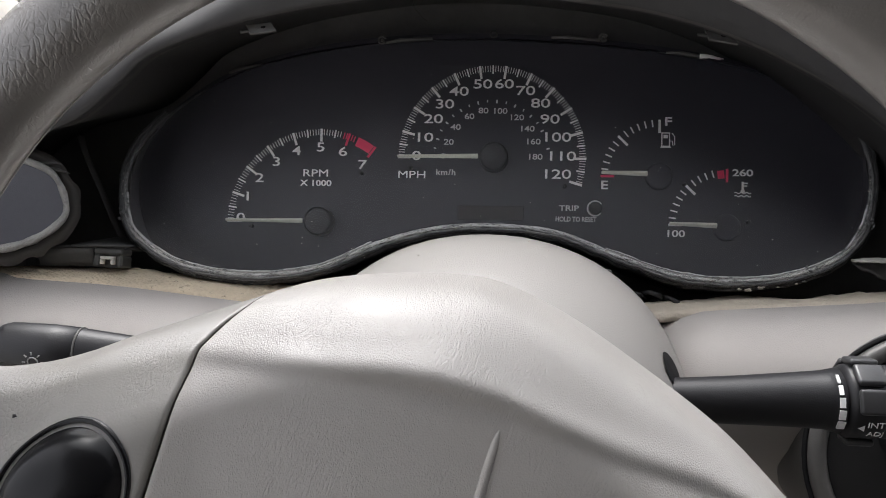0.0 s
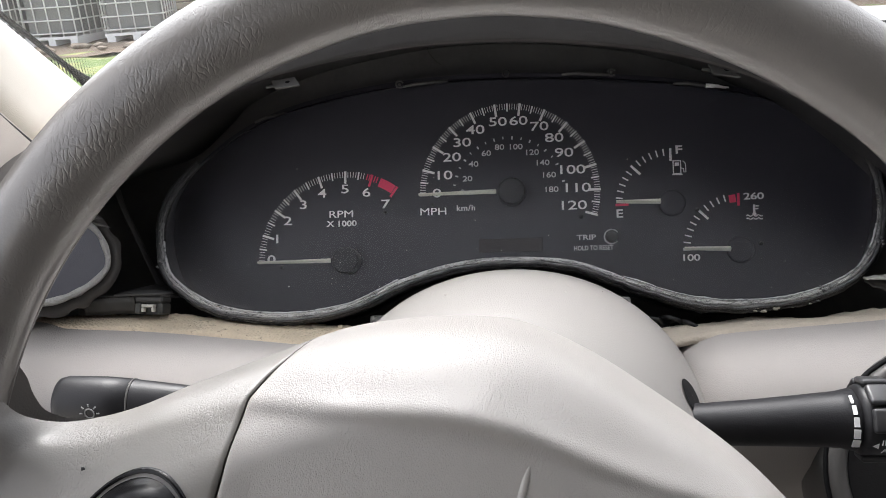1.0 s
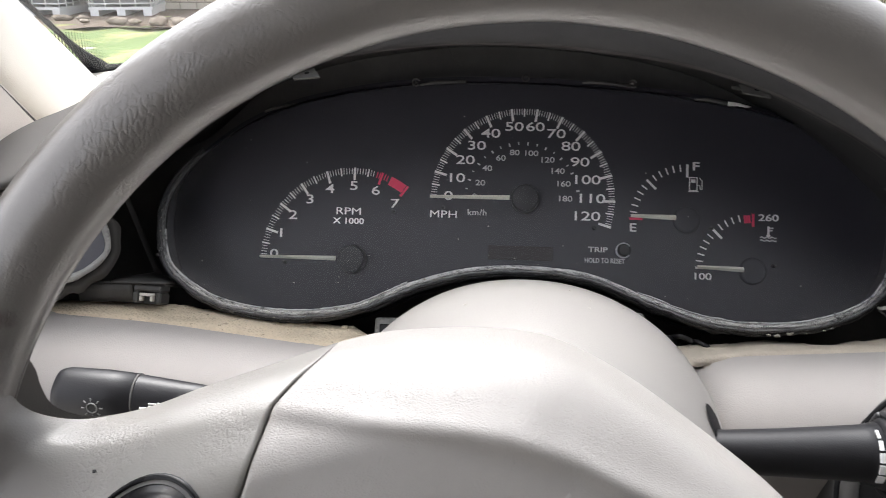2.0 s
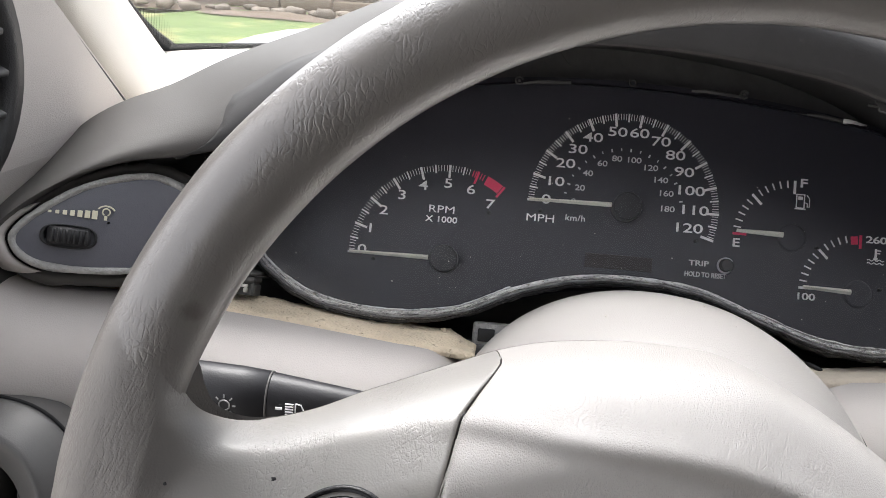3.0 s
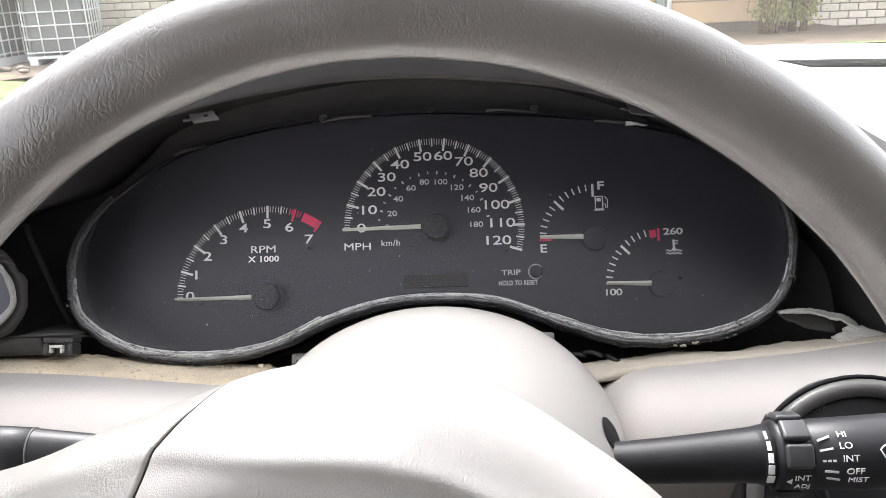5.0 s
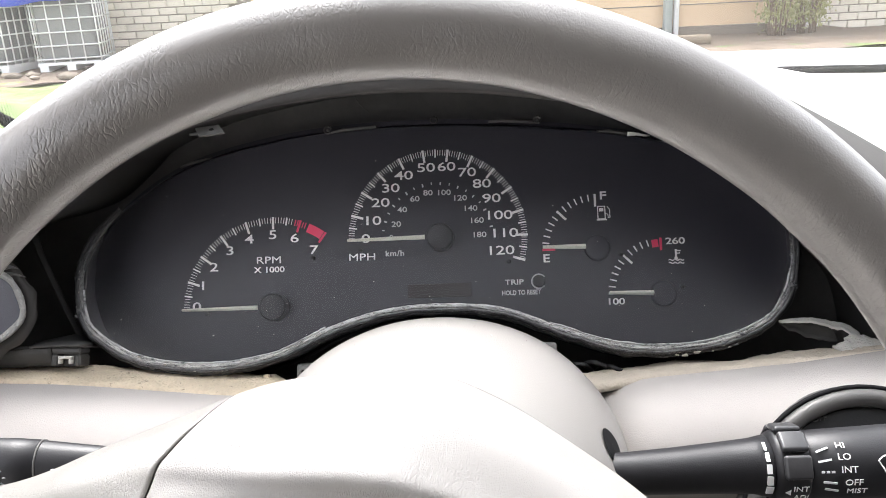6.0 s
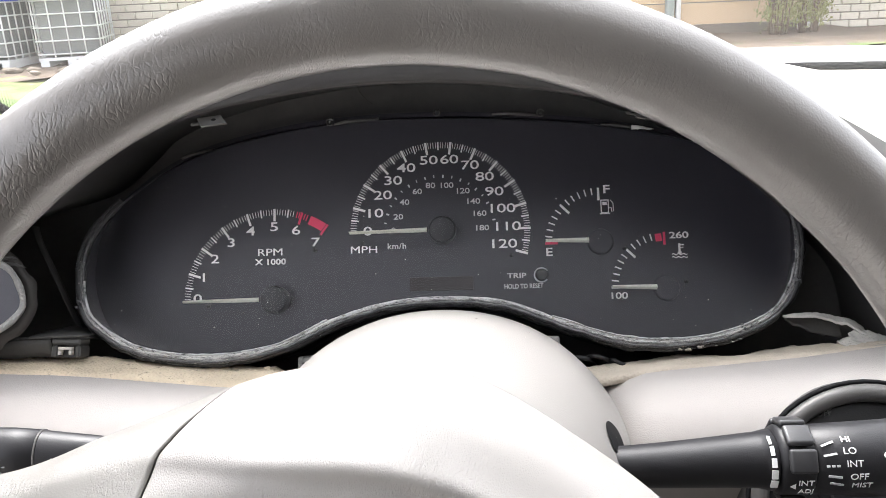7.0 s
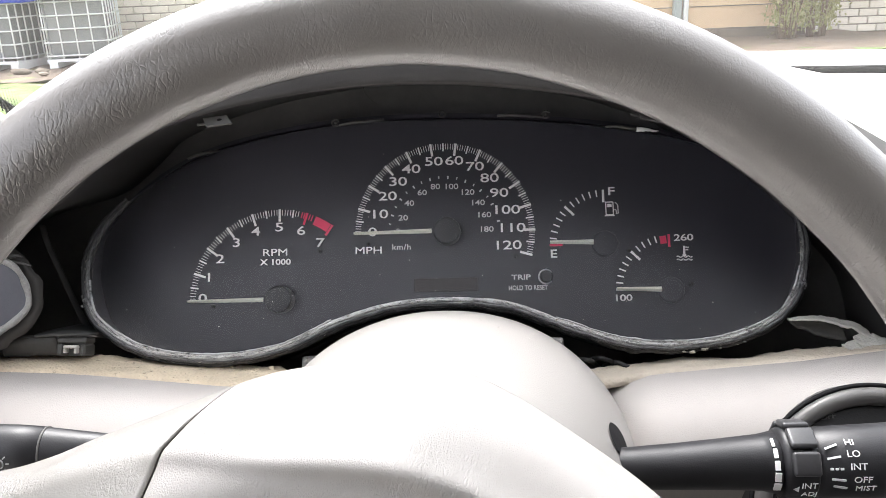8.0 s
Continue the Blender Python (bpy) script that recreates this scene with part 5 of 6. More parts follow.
wrap = pod_ring([(0.0030, 0.004), (0.0042, -0.002), (0.0065, -0.0040), (0.0105, -0.0030), (0.0150, 0.004), (0.0180, 0.014)])
wrap = wrap[76:] + wrap[:12]
for i, row in enumerate(wrap):
    fade = min(1.0, (len(wrap) - 1 - i) / 11, i / 9)
    wrap[i] = [tuple(np.array(row[0]) + (np.array(p) - np.array(row[0])) * fade) for p in row]
part("panel_bezel", moved(sheet(pod_ring([(0.0015, 0.010), (0.0038, 0.0075), (0.0062, 0.0075), (0.0085, 0.012)]), close_u=True), turn=POD_AT), COWL, dashboard, "dark moulding behind the dimmer panel")
part("panel_surround", moved(sheet(wrap), turn=POD_AT), FASCIA, dashboard, "pale moulding round the dimmer panel")
PX, PZ = 0.002, -0.034
pod_part("panel", sheet([[(PX + (x - PX) * q, -0.003 * (1 - q * q), PZ + (z - PZ) * q) for x, z in POD_LINE] for q in (0.99, 0.8, 0.55, 0.3, 0.02)], close_v=True), POD, "dark grey face")
pod_part("edge", sheet(pod_ring([(-0.0016, -0.0005), (0.0, -0.0026), (0.0018, -0.001), (0.0022, 0.012), (0.0, 0.014)]), close_u=True, close_v=True), POD_EDGE, "dusty pale edge")
TX, TZ = -0.0146, -0.0427


def slot_line(q):
    return [(TX + 0.0128 * q * (abs(math.cos(a)) ** 0.6) * math.copysign(1, math.cos(a)), TZ + 0.0058 * q * (abs(math.sin(a)) ** 0.8) * math.copysign(1, math.sin(a))) for a in np.linspace(0, 2 * math.pi, 40, endpoint=False)]


pod_part("slot", sheet([[(x, -0.0030 + d, z) for x, z in slot_line(q)] for q, d in ((1.0, 0.001), (0.97, -0.0008), (0.88, -0.0008), (0.86, 0.002), (0.02, 0.003))], close_v=True), BLACK, "black slot")
pod_part("thumbwheel", moved(tube([(-0.0098, 0, 0), (-0.0085, 0, 0), (0.0085, 0, 0), (0.0098, 0, 0)], [0.0040, 0.0054, 0.0054, 0.0040], 20), TX, -0.0008, TZ), SATIN, "ribbed black thumbwheel")
for k in range(7):
    pod_part("rib", moved(box(-0.0007, 0.0007, -0.0060, -0.0040, -0.0034, 0.0034, 0.0003, 1), TX - 0.0075 + 0.0025 * k, -0.0008, TZ), BLACK)
for k in range(7):
    h = 0.0012 + 0.00050 * k
    pod_part("mark", moved(box(-0.00080 - 0.00008 * k, 0.00080 + 0.00008 * k, -0.0003, 0.0003, -h / 2, h / 2, 0.0002, 1), -0.0243 + 0.0033 * k, -0.0034, -0.0316 + 0.00012 * k), AMBER, smooth=False)
bulb = join(tube([(0.0017 * math.cos(a), 0, 0.0010 + 0.0017 * math.sin(a)) for a in np.linspace(-1.1, 4.2, 14)], 0.0004, 6), box(-0.0007, 0.0007, -0.0003, 0.0002, -0.0030, -0.0008), tube([(0.0043 * math.cos(a), 0, 0.0004 + 0.0036 * math.sin(a)) for a in np.linspace(0.5, 2.6, 12)], 0.00045, 6))
pod_part("lamp_sign", moved(bulb, 0.0005, -0.0036, -0.0300), AMBER, "cream lamp sign", smooth=False)
# A second outlet low on the door side.
low = thing("lower_air_vent", (-0.285, -0.14, -0.24), "grey rimmed air vent with rounded corners low on the dashboard", "air vent")
outline = [(math.copysign(abs(math.cos(a)) ** 0.78, math.cos(a)), math.copysign(abs(math.sin(a)) ** 0.78, math.sin(a))) for a in np.linspace(0, 2 * math.pi, 64, endpoint=False)]
rows = [[(-0.292 + (0.057 + e) * c, y, -0.193 + (0.075 + e) * s) for e, y in ((0.0, -0.105), (0.0, -0.128), (-0.001, -0.1305), (-0.005, -0.1365), (-0.0100, -0.1435), (-0.0112, -0.1448), (-0.0124, -0.1450), (-0.0136, -0.1442), (-0.0240, -0.1370), (-0.0250, -0.1355), (-0.0255, -0.112))] for c, s in outline]
part("rim", sheet(rows, close_u=True), VENT_RIM, low, "grey rim")
part("groove", tube([(-0.292 + 0.0576 * c, -0.1275, -0.193 + 0.0756 * s) for c, s in outline + outline[:1]], 0.0008, 6, False), GASKET, low)
part("backing", box(-0.326, -0.258, -0.118, -0.114, -0.246, -0.140, 0.002, 1), GASKET, low)
for k in range(5):
    part("slat", box(-0.3135 + 0.0115 * k - 0.0005, -0.3135 + 0.0115 * k + 0.0005, -0.134, -0.116, -0.240, -0.146, 0.0003, 1), CLIP, low)

# ---- the steering column ----
column = thing("steering_column", (0.003, -0.1, -0.2), "smooth beige steering column cover", "steering column")
rows = []
for y, top, half in ((-0.02, -0.045, 0.088), (-0.05, -0.0435, 0.091), (-0.08, -0.0432, 0.092), (-0.10, -0.0445, 0.0915), (-0.12, -0.0475, 0.0895), (-0.14, -0.0515, 0.0865), (-0.16, -0.0570, 0.0820), (-0.18, -0.0640, 0.076), (-0.195, -0.072, 0.069), (-0.203, -0.082, 0.060), (-0.207, -0.10, 0.045)):
    row = []
    for a in np.linspace(0, math.pi, 41):
        c, s = math.cos(a), math.sin(a)
        row.append((0.003 + half * abs(c) ** 0.96 * (1 if c > 0 else -1), y, top - 0.08 + 0.08 * s**1.0))
    row = [(0.003 + half * 1.0, y, -0.20)] + [(row[0][0], y, (top - 0.08) * 0.5 - 0.10)] + row + [(row[-1][0], y, (top - 0.08) * 0.5 - 0.10), (0.003 - half, y, -0.20)]
    rows.append(row)
part("cover", sheet(rows), SHROUD, column, "beige upper and lower cover")
SPECKS = random.Random(31)
COVER = np.array(((-0.207, -0.10, 0.045), (-0.195, -0.072, 0.069), (-0.18, -0.0640, 0.076), (-0.16, -0.0570, 0.0820), (-0.14, -0.0515, 0.0865), (-0.12, -0.0475, 0.0895), (-0.10, -0.0445, 0.0915), (-0.08, -0.0432, 0.092), (-0.05, -0.0435, 0.091))).T


def on_cover(y, degrees, out):
    """A point on the column cover, lifted by out."""
    top, half = (float(np.interp(y, COVER[0], COVER[k])) for k in (1, 2))
    c, s = math.cos(radians(degrees)), math.sin(radians(degrees))
    return (0.003 + math.copysign(half * abs(c) ** 0.96, c) + out * 0.8, y - out * 0.3, top - 0.08 + 0.08 * s + out * 0.5)


part("stalk_opening", sheet([[on_cover(-0.1570 + q * (0.0090 * math.cos(a) - 0.0020 * math.sin(a)), 27.2 + q * 5.4 * math.sin(a), 0.0007) for a in np.linspace(0, 2 * math.pi, 32, endpoint=False)] for q in (1.0, 0.6, 0.02)], close_v=True), GASKET, column, "black stalk opening")
part("specks", join(*[blob(on_cover(SPECKS.uniform(-0.15, -0.055), SPECKS.uniform(45, 130), 0.0), (s, s, s * 0.6), k, 0.5) for k, s in enumerate([SPECKS.uniform(0.00025, 0.0006) for k in range(16)])]), SCRAP, column, "dark specks of dirt", kind="stuff")
part("core", tube([(0.0, -0.10, -0.14), (0.0, -0.235, -0.1425)], 0.032, 24), BLACK, column)


def lathe_x(profile, y, z, sides=24, squash=1.0):
    """A turned bar along x: profile rows of (x, radius, z offset)."""
    return sheet([[(x, y + r * squash * math.cos(a), z + dz + r * math.sin(a)) for a in np.linspace(0, 2 * math.pi, sides, endpoint=False)] for x, r, dz in profile], close_v=True)


wiper_stalk = thing("wiper_stalk", (0.13, -0.15, -0.12), "black wiper stalk with white markings and a ribbed collar", "stalk")
SY, SZ = -0.160, -0.1085
part("arm", lathe_x([(0.066, 0.0080, -0.0020), (0.0815, 0.0084, -0.0019), (0.100, 0.0092, -0.0013), (0.118, 0.0101, -0.0005), (0.1315, 0.0110, 0.0), (0.1368, 0.0122, 0.0), (0.1378, 0.0105, 0.0)], SY, SZ), DUSTY, wiper_stalk)
collar = part("collar", lathe_x([(0.1375, 0.0110, 0.0), (0.1384, 0.0132, 0.0), (0.140, 0.0138, 0.0), (0.1495, 0.0138, 0.0), (0.1505, 0.0132, 0.0), (0.151, 0.0120, 0.0)], SY, SZ), SATIN, wiper_stalk, "ribbed turning collar")
for k in (-165, -125, -85, -45, -5, 100, 140):
    part("rib", moved(box(-0.0052, 0.0052, -0.0018, 0.0010, -0.0046, 0.0046, 0.0013, 4), 0.1448, SY, SZ, Matrix.Rotation(radians(k), 4, "X") @ Matrix.Translation((0, -0.0145, 0))), RIB, collar)
part("head", lathe_x([(0.1508, 0.0125, 0.0), (0.1522, 0.0136, 0.0), (0.170, 0.0144, 0.0), (0.187, 0.0148, 0.0005), (0.200, 0.0138, 0.001), (0.207, 0.0100, 0.001), (0.209, 0.002, 0.001)], SY, SZ), SATIN, wiper_stalk, "black stalk head")


def on_stalk(bm, x, degrees, radius, mat, name, lab=""):
    """Lays flat print round the stalk at an angle above the driver's line."""
    return part(name, moved(bm, x, SY, SZ, Matrix.Rotation(radians(-degrees), 4, "X") @ Matrix.Translation((0, -radius, 0))), mat, wiper_stalk, lab, smooth=False)


for k in range(5):
    on_stalk(box(-0.0005 - 0.00022 * k, 0.0005 + 0.00022 * k, -0.0004, 0.0003, -0.0018, 0.0018), 0.1345 + 0.0002 * k, 46 - 22 * k, 0.0119, INK, "mark")
for text, x, deg, size in (("INT", 0.1456, -27, 0.0036), ("ADJ", 0.1460, -42, 0.0034), ("HI", 0.1620, 37, 0.0038), ("LO", 0.1626, 19, 0.0038), ("INT", 0.1640, 0, 0.0038), ("OFF", 0.1656, -20, 0.0038), ("MIST", 0.1670, -35, 0.0036)):
    on_stalk(letters(text, size * 0.93, 1.12, 0.0001), x, deg, 0.0156 if x < 0.16 else 0.0146, INK, "lettering")
for x, deg, slope in ((0.1548, 31, 20), (0.1552, 14, 9), (0.1568, -20, -7), (0.1576, -33, -12)):
    on_stalk(moved(box(-0.0026, 0.0026, -0.0001, 0.0003, -0.0004, 0.0004), turn=Matrix.Rotation(radians(-slope), 4, "Y")), x, deg, 0.0144, INK_DIM, "mark")
for k in range(3):
    on_stalk(box(-0.0006, 0.0006, -0.0001, 0.0003, -0.0004, 0.0004), 0.1541 + 0.0019 * k, -3, 0.0144, INK_DIM, "mark")
tri = bmesh.new()
tri.faces.new([tri.verts.new(p) for p in ((0.001, 0, 0.0014), (-0.0014, 0, 0), (0.001, 0, -0.0014))])
on_stalk(tri, 0.1408, -32, 0.0156, INK, "arrow")
on_stalk(join(tube([(0.0048 * math.cos(a), 0, 0.0048 * math.sin(a)) for a in np.linspace(0.5, 2.6, 10)], 0.0003, 5), tube([(-0.004, 0, 0.0025), (-0.0015, 0, -0.002), (0.0015, 0, -0.002), (0.004, 0, 0.0020)], 0.0003, 5), tube([(0, 0, -0.0015), (0.0024, 0, 0.0036)], 0.0003, 5)), 0.1790, 2, 0.0149, INK, "wiper_sign", "white wiper sign")

lamp_stalk = thing("indicator_stalk", (-0.15, -0.18, -0.105), "black indicator and lamp stalk with white signs", "stalk")
LY, LZ = -0.180, -0.0988
part("arm", lathe_x([(-0.060, 0.0050, -0.003), (-0.100, 0.0062, -0.002), (-0.125, 0.0080, -0.001), (-0.1478, 0.0096, 0.0)], LY, LZ, 24, 0.8), SATIN, lamp_stalk)
part("head", lathe_x([(-0.1486, 0.0092, 0.0), (-0.1490, 0.0099, 0.0), (-0.160, 0.0108, 0.0), (-0.1765, 0.0112, 0.0), (-0.1798, 0.0104, 0.0), (-0.1812, 0.0080, 0.0), (-0.1816, 0.001, 0.0)], LY, LZ, 24, 0.8), SATIN, lamp_stalk, "turning black end")
part("ring", lathe_x([(-0.1480, 0.0096, 0.0), (-0.1481, 0.0100, 0.0), (-0.1487, 0.0100, 0.0), (-0.1488, 0.0096, 0.0)], LY, LZ, 24, 0.8), RING, lamp_stalk, "thin pale ring")


def on_lamp(bm, x, degrees, mat, name, lab=""):
    part(name, moved(bm, x, LY, LZ, Matrix.Rotation(radians(-degrees), 4, "X") @ Matrix.Translation((0, -0.0092, 0))), mat, lamp_stalk, lab, smooth=False)


on_lamp(join(tube([(0.0020 * math.cos(a), 0, 0.0020 * math.sin(a)) for a in np.linspace(0, 2 * math.pi, 14)], 0.0003, 5), *[tube([(0.0030 * math.cos(a), 0, 0.0030 * math.sin(a)), (0.0042 * math.cos(a), 0, 0.0042 * math.sin(a))], 0.0003, 5) for a in np.linspace(0, 2 * math.pi, 8, endpoint=False)]), -0.1630, -21, INK_FAINT, "lamp_sign", "worn grey lamp sign")
on_lamp(join(tube([(0.0006, 0, 0.0024), (0.0026, 0, 0.0020), (0.0036, 0, 0), (0.0026, 0, -0.0020), (0.0006, 0, -0.0024), (0.0006, 0, 0.0024)], 0.0003, 5), *[tube([(-0.0032, 0, h), (-0.0002, 0, h)], 0.0003, 5) for h in (0.0020, 0.0010, 0.0, -0.0010, -0.0020)], box(-0.0068, -0.0044, -0.0003, 0.0003, -0.0004, 0.0004)), -0.1372, -15, INK, "headlamp_sign", "white headlamp sign")

# ---- the ignition lock in the right panel ----
lock = thing("ignition_lock", (0.200, -0.095, -0.18), "round black ignition lock surround in the pale panel", "ignition lock")
rows = []
for a in np.linspace(0, 2 * math.pi, 56, endpoint=False):
    c, s = math.cos(a), math.sin(a)
    rows.append([(0.2035 + q * c, y, -0.1400 + q * s) for q, y in ((0.0565, -0.040), (0.0565, -0.0985), (0.0557, -0.1012), (0.0538, -0.1030), (0.0512, -0.1030), (0.0490, -0.1018), (0.0478, -0.0995), (0.0474, -0.095))])
part("surround", sheet(rows, close_u=True), RING, lock, "satin grey ring")
part("groove", tube([(0.2035 + 0.0572 * math.cos(a), -0.0985, -0.1400 + 0.0572 * math.sin(a)) for a in np.linspace(0, 2 * math.pi, 57)], 0.0012, 6, False), GASKET, lock)
part("dish", disc(0.2035, -0.1400, 0.0478, -0.08, -0.0990, 0.001), BLACK, lock, "black dish")
part("barrel", disc(0.1945, -0.1285, 0.017, -0.094, -0.114, 0.002), SATIN, lock, "black key barrel")
part("lettering", moved(letters("OFF", 0.0036, 1.15, 0.0003), 0.1835, -0.1000, -0.0972, Matrix.Rotation(radians(-8), 4, "Y")), TAB, lock, smooth=False)

# ---- the steering wheel ----
wheel = thing("steering_wheel", (0, -0.2, -0.16), "worn grey leather steering wheel with a grained pad", "steering wheel")
HUB, LEAN_T, RIM_R, RIM_A, RIM_B = Vector((0.0004, -0.2537, -0.1370)), -0.103, 0.1733, 0.0140, 0.0120
up = Vector((0, math.sin(LEAN_T), math.cos(LEAN_T)))
out = Vector((0, -math.cos(LEAN_T), math.sin(LEAN_T)))
rows = []
for a in np.linspace(0, 2 * math.pi, 220, endpoint=False):
    radial = math.cos(a) * Vector((1, 0, 0)) + math.sin(a) * up
    row = []
    for b in np.linspace(0, 2 * math.pi, 36, endpoint=False):
        q = 1 + 0.018 * noise.noise(Vector((math.cos(a) * 9, math.sin(a) * 9, b * 0.8)))
        row.append(HUB + radial * (RIM_R + RIM_A * q * math.cos(b)) + out * (RIM_B * q * math.sin(b)))
    rows.append(row)
part("rim", sheet(rows, close_u=True, close_v=True), RIM, wheel, "worn wrinkled leather rim")
seam = []
for a in np.linspace(0, 2 * math.pi, 161):
    radial = math.cos(a) * Vector((1, 0, 0)) + math.sin(a) * up
    seam.append(HUB + radial * (RIM_R - RIM_A * 0.80) - out * (RIM_B * 0.62))
part("mould_line", tube(seam, 0.0007, 6, False), RIM, wheel)

BODY = [tuple(p) for p in curve([(-0.172, -0.070), (-0.159, -0.0725), (-0.1530, -0.0805), (-0.1508, -0.0870), (-0.1472, -0.0930), (-0.1395, -0.0962), (-0.130, -0.0957), (-0.119, -0.0925), (-0.107, -0.0872), (-0.095, -0.0825), (-0.077, -0.0755), (-0.062, -0.0700), (-0.046, -0.0662), (-0.023, -0.0640), (-0.002, -0.0640), (0.013, -0.0665), (0.032, -0.0750), (0.052, -0.0875), (0.083, -0.1105), (0.103, -0.132), (0.118, -0.150), (0.145, -0.178), (0.160, -0.2), (0.147, -0.225), (0.12, -0.215), (0.09, -0.212), (0.03, -0.222), (-0.04, -0.222), (-0.085, -0.205), (-0.11, -0.185), (-0.14, -0.178), (-0.172, -0.18), (-0.186, -0.13)], 6, True)]
BX, BZ = np.array(BODY).T - np.array(((0.001,), (0.0014,)))


def body_distance(x, z):
    """How far a point lies inside the outline of the spokes and pad (minus: outside), and the nearest place on it."""
    ax, az, bx, bz = BX, BZ, np.roll(BX, -1), np.roll(BZ, -1)
    dx, dz = bx - ax, bz - az
    t = np.clip(((x - ax) * dx + (z - az) * dz) / (dx * dx + dz * dz + 1e-12), 0, 1)
    px, pz = ax + t * dx, az + t * dz
    d = np.hypot(x - px, z - pz)
    k = int(d.argmin())
    crossing = ((az > z) != (bz > z)) & (x < dx * (z - az) / (dz + 1e-12) + ax)
    return (d[k] if crossing.sum() % 2 else -d[k]), px[k], pz[k]


SEAM_Z, SEAM_X = (-0.23, -0.2, -0.130, -0.111, -0.100, -0.0900, -0.0830, -0.0775, -0.0745, -0.0715, -0.06), (-0.091, -0.089, -0.0836, -0.0787, -0.0768, -0.0750, -0.0705, -0.0665, -0.0645, -0.0670, -0.0700)


RIDGE_X, RIDGE_Z = (-0.2, -0.12, -0.0725, -0.054, -0.036, -0.015, -0.0025, 0.0145, 0.029, 0.050, 0.071, 0.12, 0.2), (-0.118, -0.104, -0.0928, -0.0936, -0.0948, -0.0958, -0.0974, -0.1020, -0.1084, -0.1164, -0.1233, -0.150, -0.2)


def body_y(x, d, z):
    """Depth of the front face at (x, z), d inside the outline."""
    side = min(1.0, max(0.0, (abs(x) - 0.07) / 0.09))
    back_y = -0.198 - 0.052 * side
    blend = min(1.0, max(0.0, (abs(x) - 0.135) / 0.04))
    front_y = -0.262 - 0.008 * side + 0.007 * blend * blend * (3 - 2 * blend)
    s = min(1.0, max(0.0, d / 0.033))
    knee = 1.176 * (s if s < 0.7 else 0.7 + (s - 0.7) - (s - 0.7) ** 2 / 0.6)
    rise = 0.60 * (1 - math.exp(-max(0.0, d) / 0.0030)) + 0.40 * knee
    # A soft ridge ends the shoulder; the flat front lies a little behind it.
    weight = 0.15 + 0.85 * min(1.0, max(0.0, (x + 0.085) / 0.02))
    below = 0.9 * (float(np.interp(x, RIDGE_X, RIDGE_Z)) - z)
    ridge = 0.0012 * math.exp(-(((below + 0.003) / 0.0028) ** 2)) - 0.0016 / (1 + math.exp(-below / 0.0007))
    y = back_y + (front_y - back_y) * rise - 0.05 * min(0.06, max(0.0, d - 0.029)) - weight * ridge
    # The leather runs over from the rim to the spoke in one sweep.
    v = (z - HUB.z) / math.cos(LEAN_T)
    c = (math.hypot(x - HUB.x, v) - RIM_R) / RIM_A
    if -2.4 < c < 1:
        lifted = 0.62 * (1 - math.exp(-max(0.0, d) / 0.0012)) * min(1.0, max(0.0, (2.4 + c) / 1.0)) if c < 0 else 0.0
        wide = 1 + 0.7 * min(1.0, max(0.0, d) / 0.005) if c < 0 else 1.0
        over = HUB.y + v * math.sin(LEAN_T) - RIM_B * max(math.sqrt(max(0.0, 1 - (c / wide) ** 2)), lifted) * math.cos(LEAN_T) + 0.0004 - 0.0010 * min(1.0, max(0.0, d) / 0.012) + 0.016 * max(0.0, -c - 1)
        h = max(0.0, 1 - abs(over - y) / 0.012)
        y = min(over, y) - 0.012 * h * h * 0.25
    return y, back_y


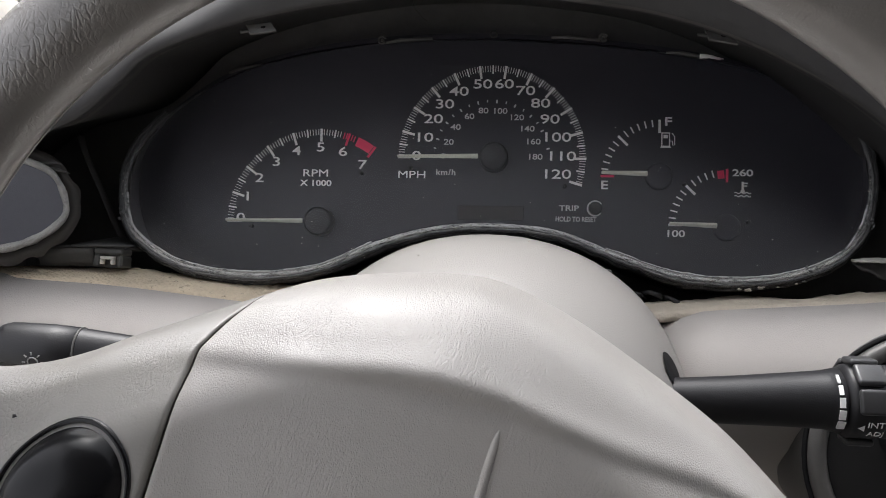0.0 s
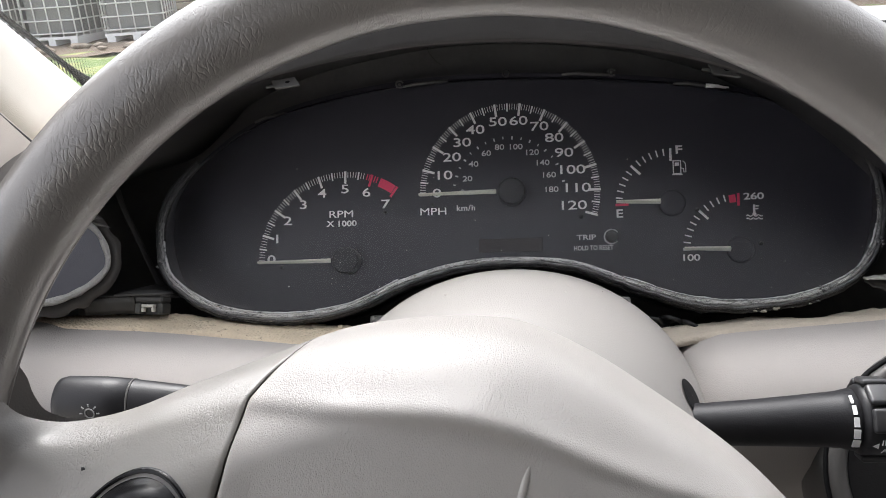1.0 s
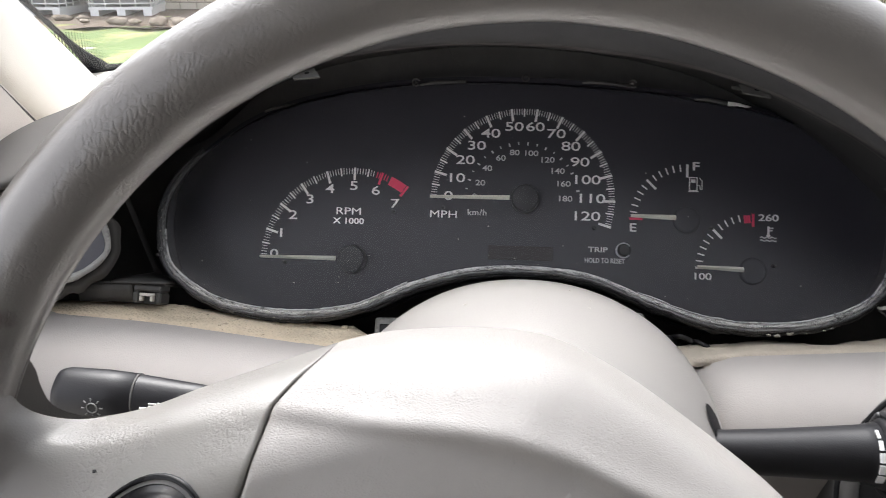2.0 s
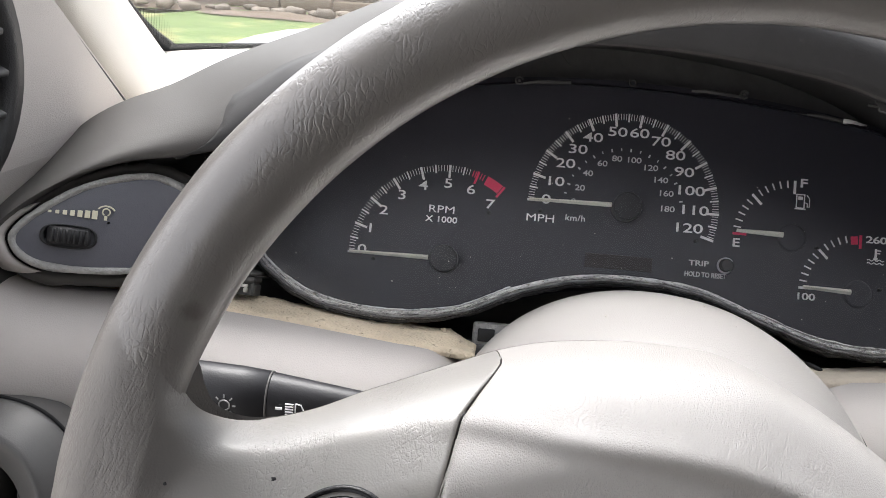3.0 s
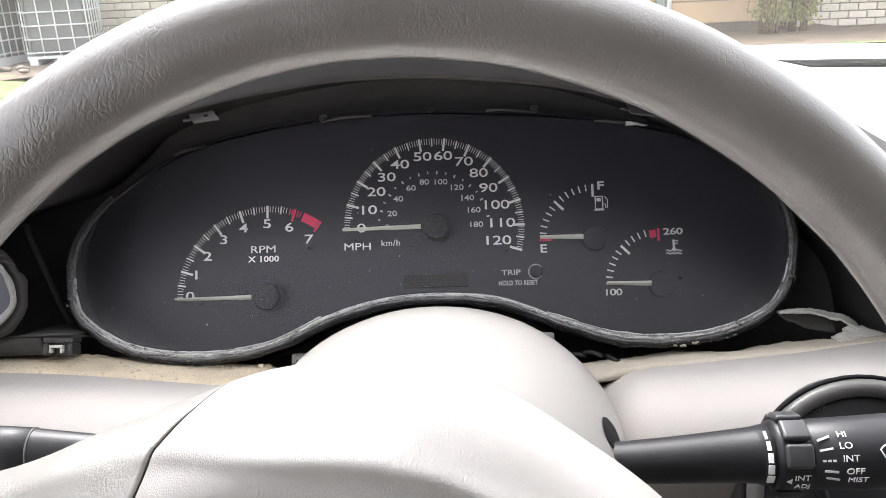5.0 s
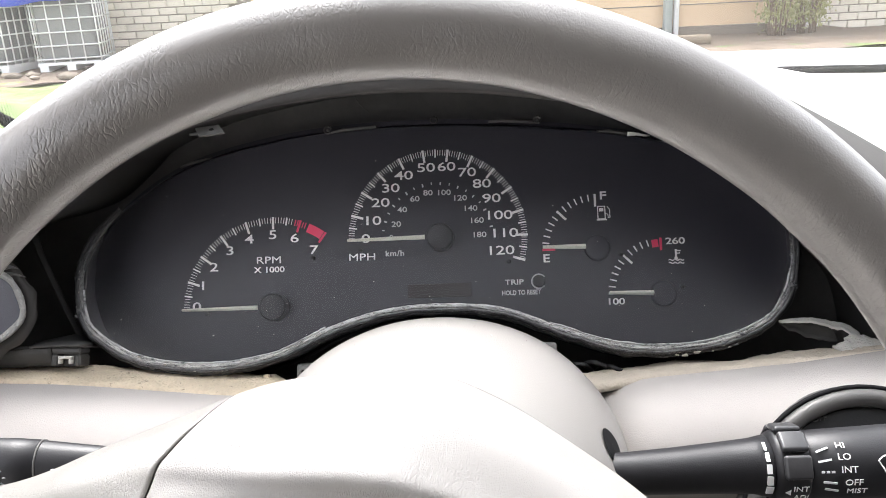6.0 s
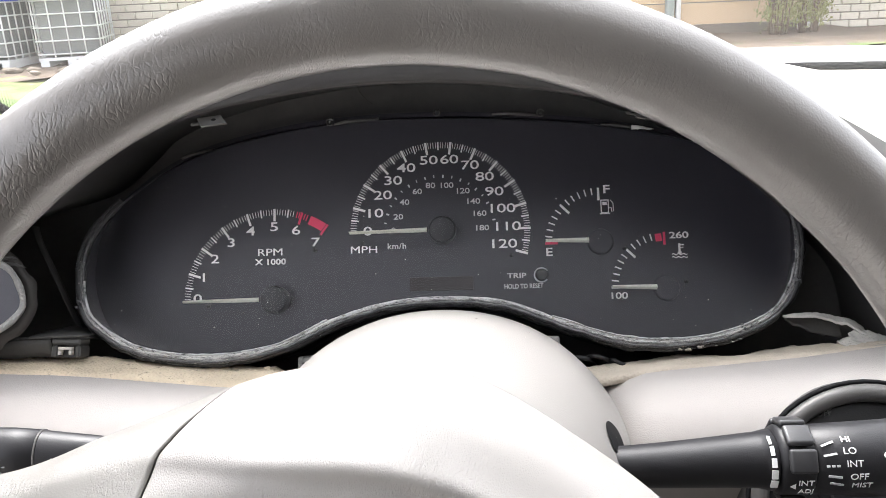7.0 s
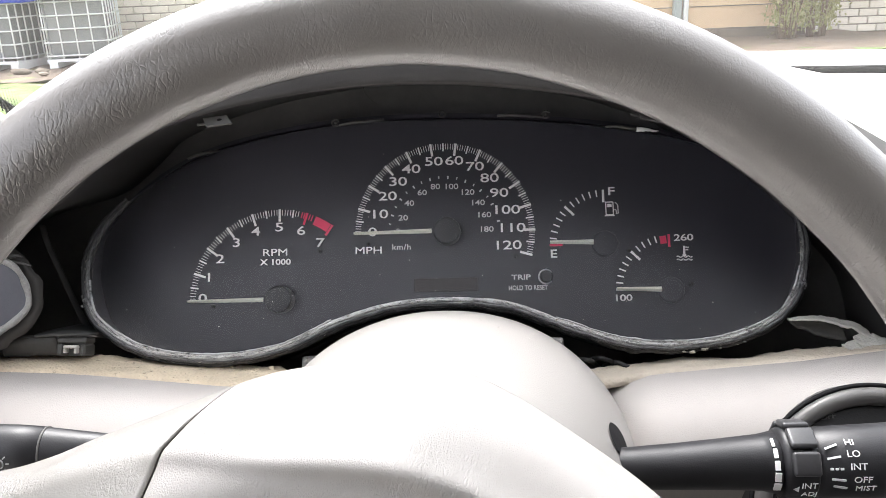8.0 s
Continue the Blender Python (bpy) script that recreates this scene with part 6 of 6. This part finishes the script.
def body_piece(left):
    """The spokes (left of the seam) or the pad (right of it), with a groove between them."""
    cols = np.r_[np.arange(-0.118, -0.0079, 0.0016), -0.006, -0.004, -0.0026, -0.0016, -0.0009, -0.0003] if left else np.r_[0.0003, 0.0009, 0.0016, 0.0026, 0.004, 0.006, np.arange(0.0080, 0.27, 0.0016)]
    zs = np.r_[np.arange(-0.23, -0.135, 0.003), np.arange(-0.134, -0.058, 0.0012)]
    front, rear, keep = [], [], []
    for c in cols:
        f, b, k = [], [], []
        for z in zs:
            x = c + float(np.interp(z, SEAM_Z, SEAM_X))
            d, px, pz = body_distance(x, z)
            if d < 0:
                x2, z2, d2 = px, pz, 0.0
            else:
                x2, z2, d2 = x, z, d
            y, yb = body_y(x2, d2, z2)
            groove = 0.0026 * max(0.0, 1 - abs(c) / 0.0011) ** 1.2 * min(1.0, max(0.0, (-0.0745 - z) / 0.004))
            f.append((x2, min(y + groove, yb + 0.001), z2))
            b.append((x2, yb + 0.003, z2))
            k.append(d > 0)
        front.append(f)
        rear.append(b)
        keep.append(k)
    bm = bmesh.new()
    for grid in (front, rear):
        vs = {}

        def vert(i, j):
            if (i, j) not in vs:
                vs[i, j] = bm.verts.new(grid[i][j])
            return vs[i, j]

        for i in range(len(cols) - 1):
            for j in range(len(zs) - 1):
                if keep[i][j] or keep[i + 1][j] or keep[i][j + 1] or keep[i + 1][j + 1]:
                    q = [vert(i, j), vert(i, j + 1), vert(i + 1, j + 1), vert(i + 1, j)]
                    bm.faces.new(q if grid is rear else q[::-1])
    bmesh.ops.dissolve_degenerate(bm, dist=1e-6, edges=bm.edges[:])
    bmesh.ops.recalc_face_normals(bm, faces=bm.faces)
    return bm


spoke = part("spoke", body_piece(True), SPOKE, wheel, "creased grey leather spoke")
pad = part("airbag_pad", body_piece(False), PAD, wheel, "grained grey pad with rounded shoulders")
crease = [(0.0140, -0.1055), (0.0120, -0.112), (0.0100, -0.119), (0.0078, -0.128), (0.0053, -0.14), (0.0038, -0.155)]
part("moulded_rib", tube([(x, body_y(x, body_distance(x, z)[0], z)[0] + (0.0012 if z > -0.107 else 0.0006), z) for x, z in crease], [0.0008, 0.0013, 0.0015, 0.0016, 0.0014, 0.001], 10), PAD, pad)
HC = (-0.1055, -0.1297)
rows = []
for q, dy in ((1.12, 0.004), (1.10, -0.0006), (1.04, -0.0012), (1.0, 0.0006), (0.97, 0.0004), (0.9, -0.0022), (0.7, -0.0042), (0.4, -0.0054), (0.02, -0.0058)):
    row = []
    for a in np.linspace(0, 2 * math.pi, 48, endpoint=False):
        x, z = HC[0] + 0.0172 * q * math.cos(a) + 0.003 * q * math.sin(a), HC[1] + 0.0188 * q * math.sin(a)
        row.append((x, body_y(x, body_distance(x, z)[0], z)[0] + dy, z))
    rows.append(row)
part("horn_button", sheet(rows, close_v=True), GLOSS, spoke, "glossy black horn button")

for x, z, s in ((-0.152, -0.113, 0.00055), (-0.124, -0.110, 0.0007), (-0.135, -0.121, 0.0004)):
    part("speck", blob((x, body_y(x, body_distance(x, z)[0], z)[0] + 0.0001, z), (s, s * 0.5, s), 2, 0.5), BLACK, spoke, "dark speck of dirt")

# ---- the brick walls, last ----
brick_wall("wall_brick_left", -10.4, -3.4, 12.9, 2.8, "pale brick house wall behind the caged tanks")
brick_wall("wall_brick_right", 4.95, 9.2, 12.75, 2.8, "pale brick house wall beside the shrub")
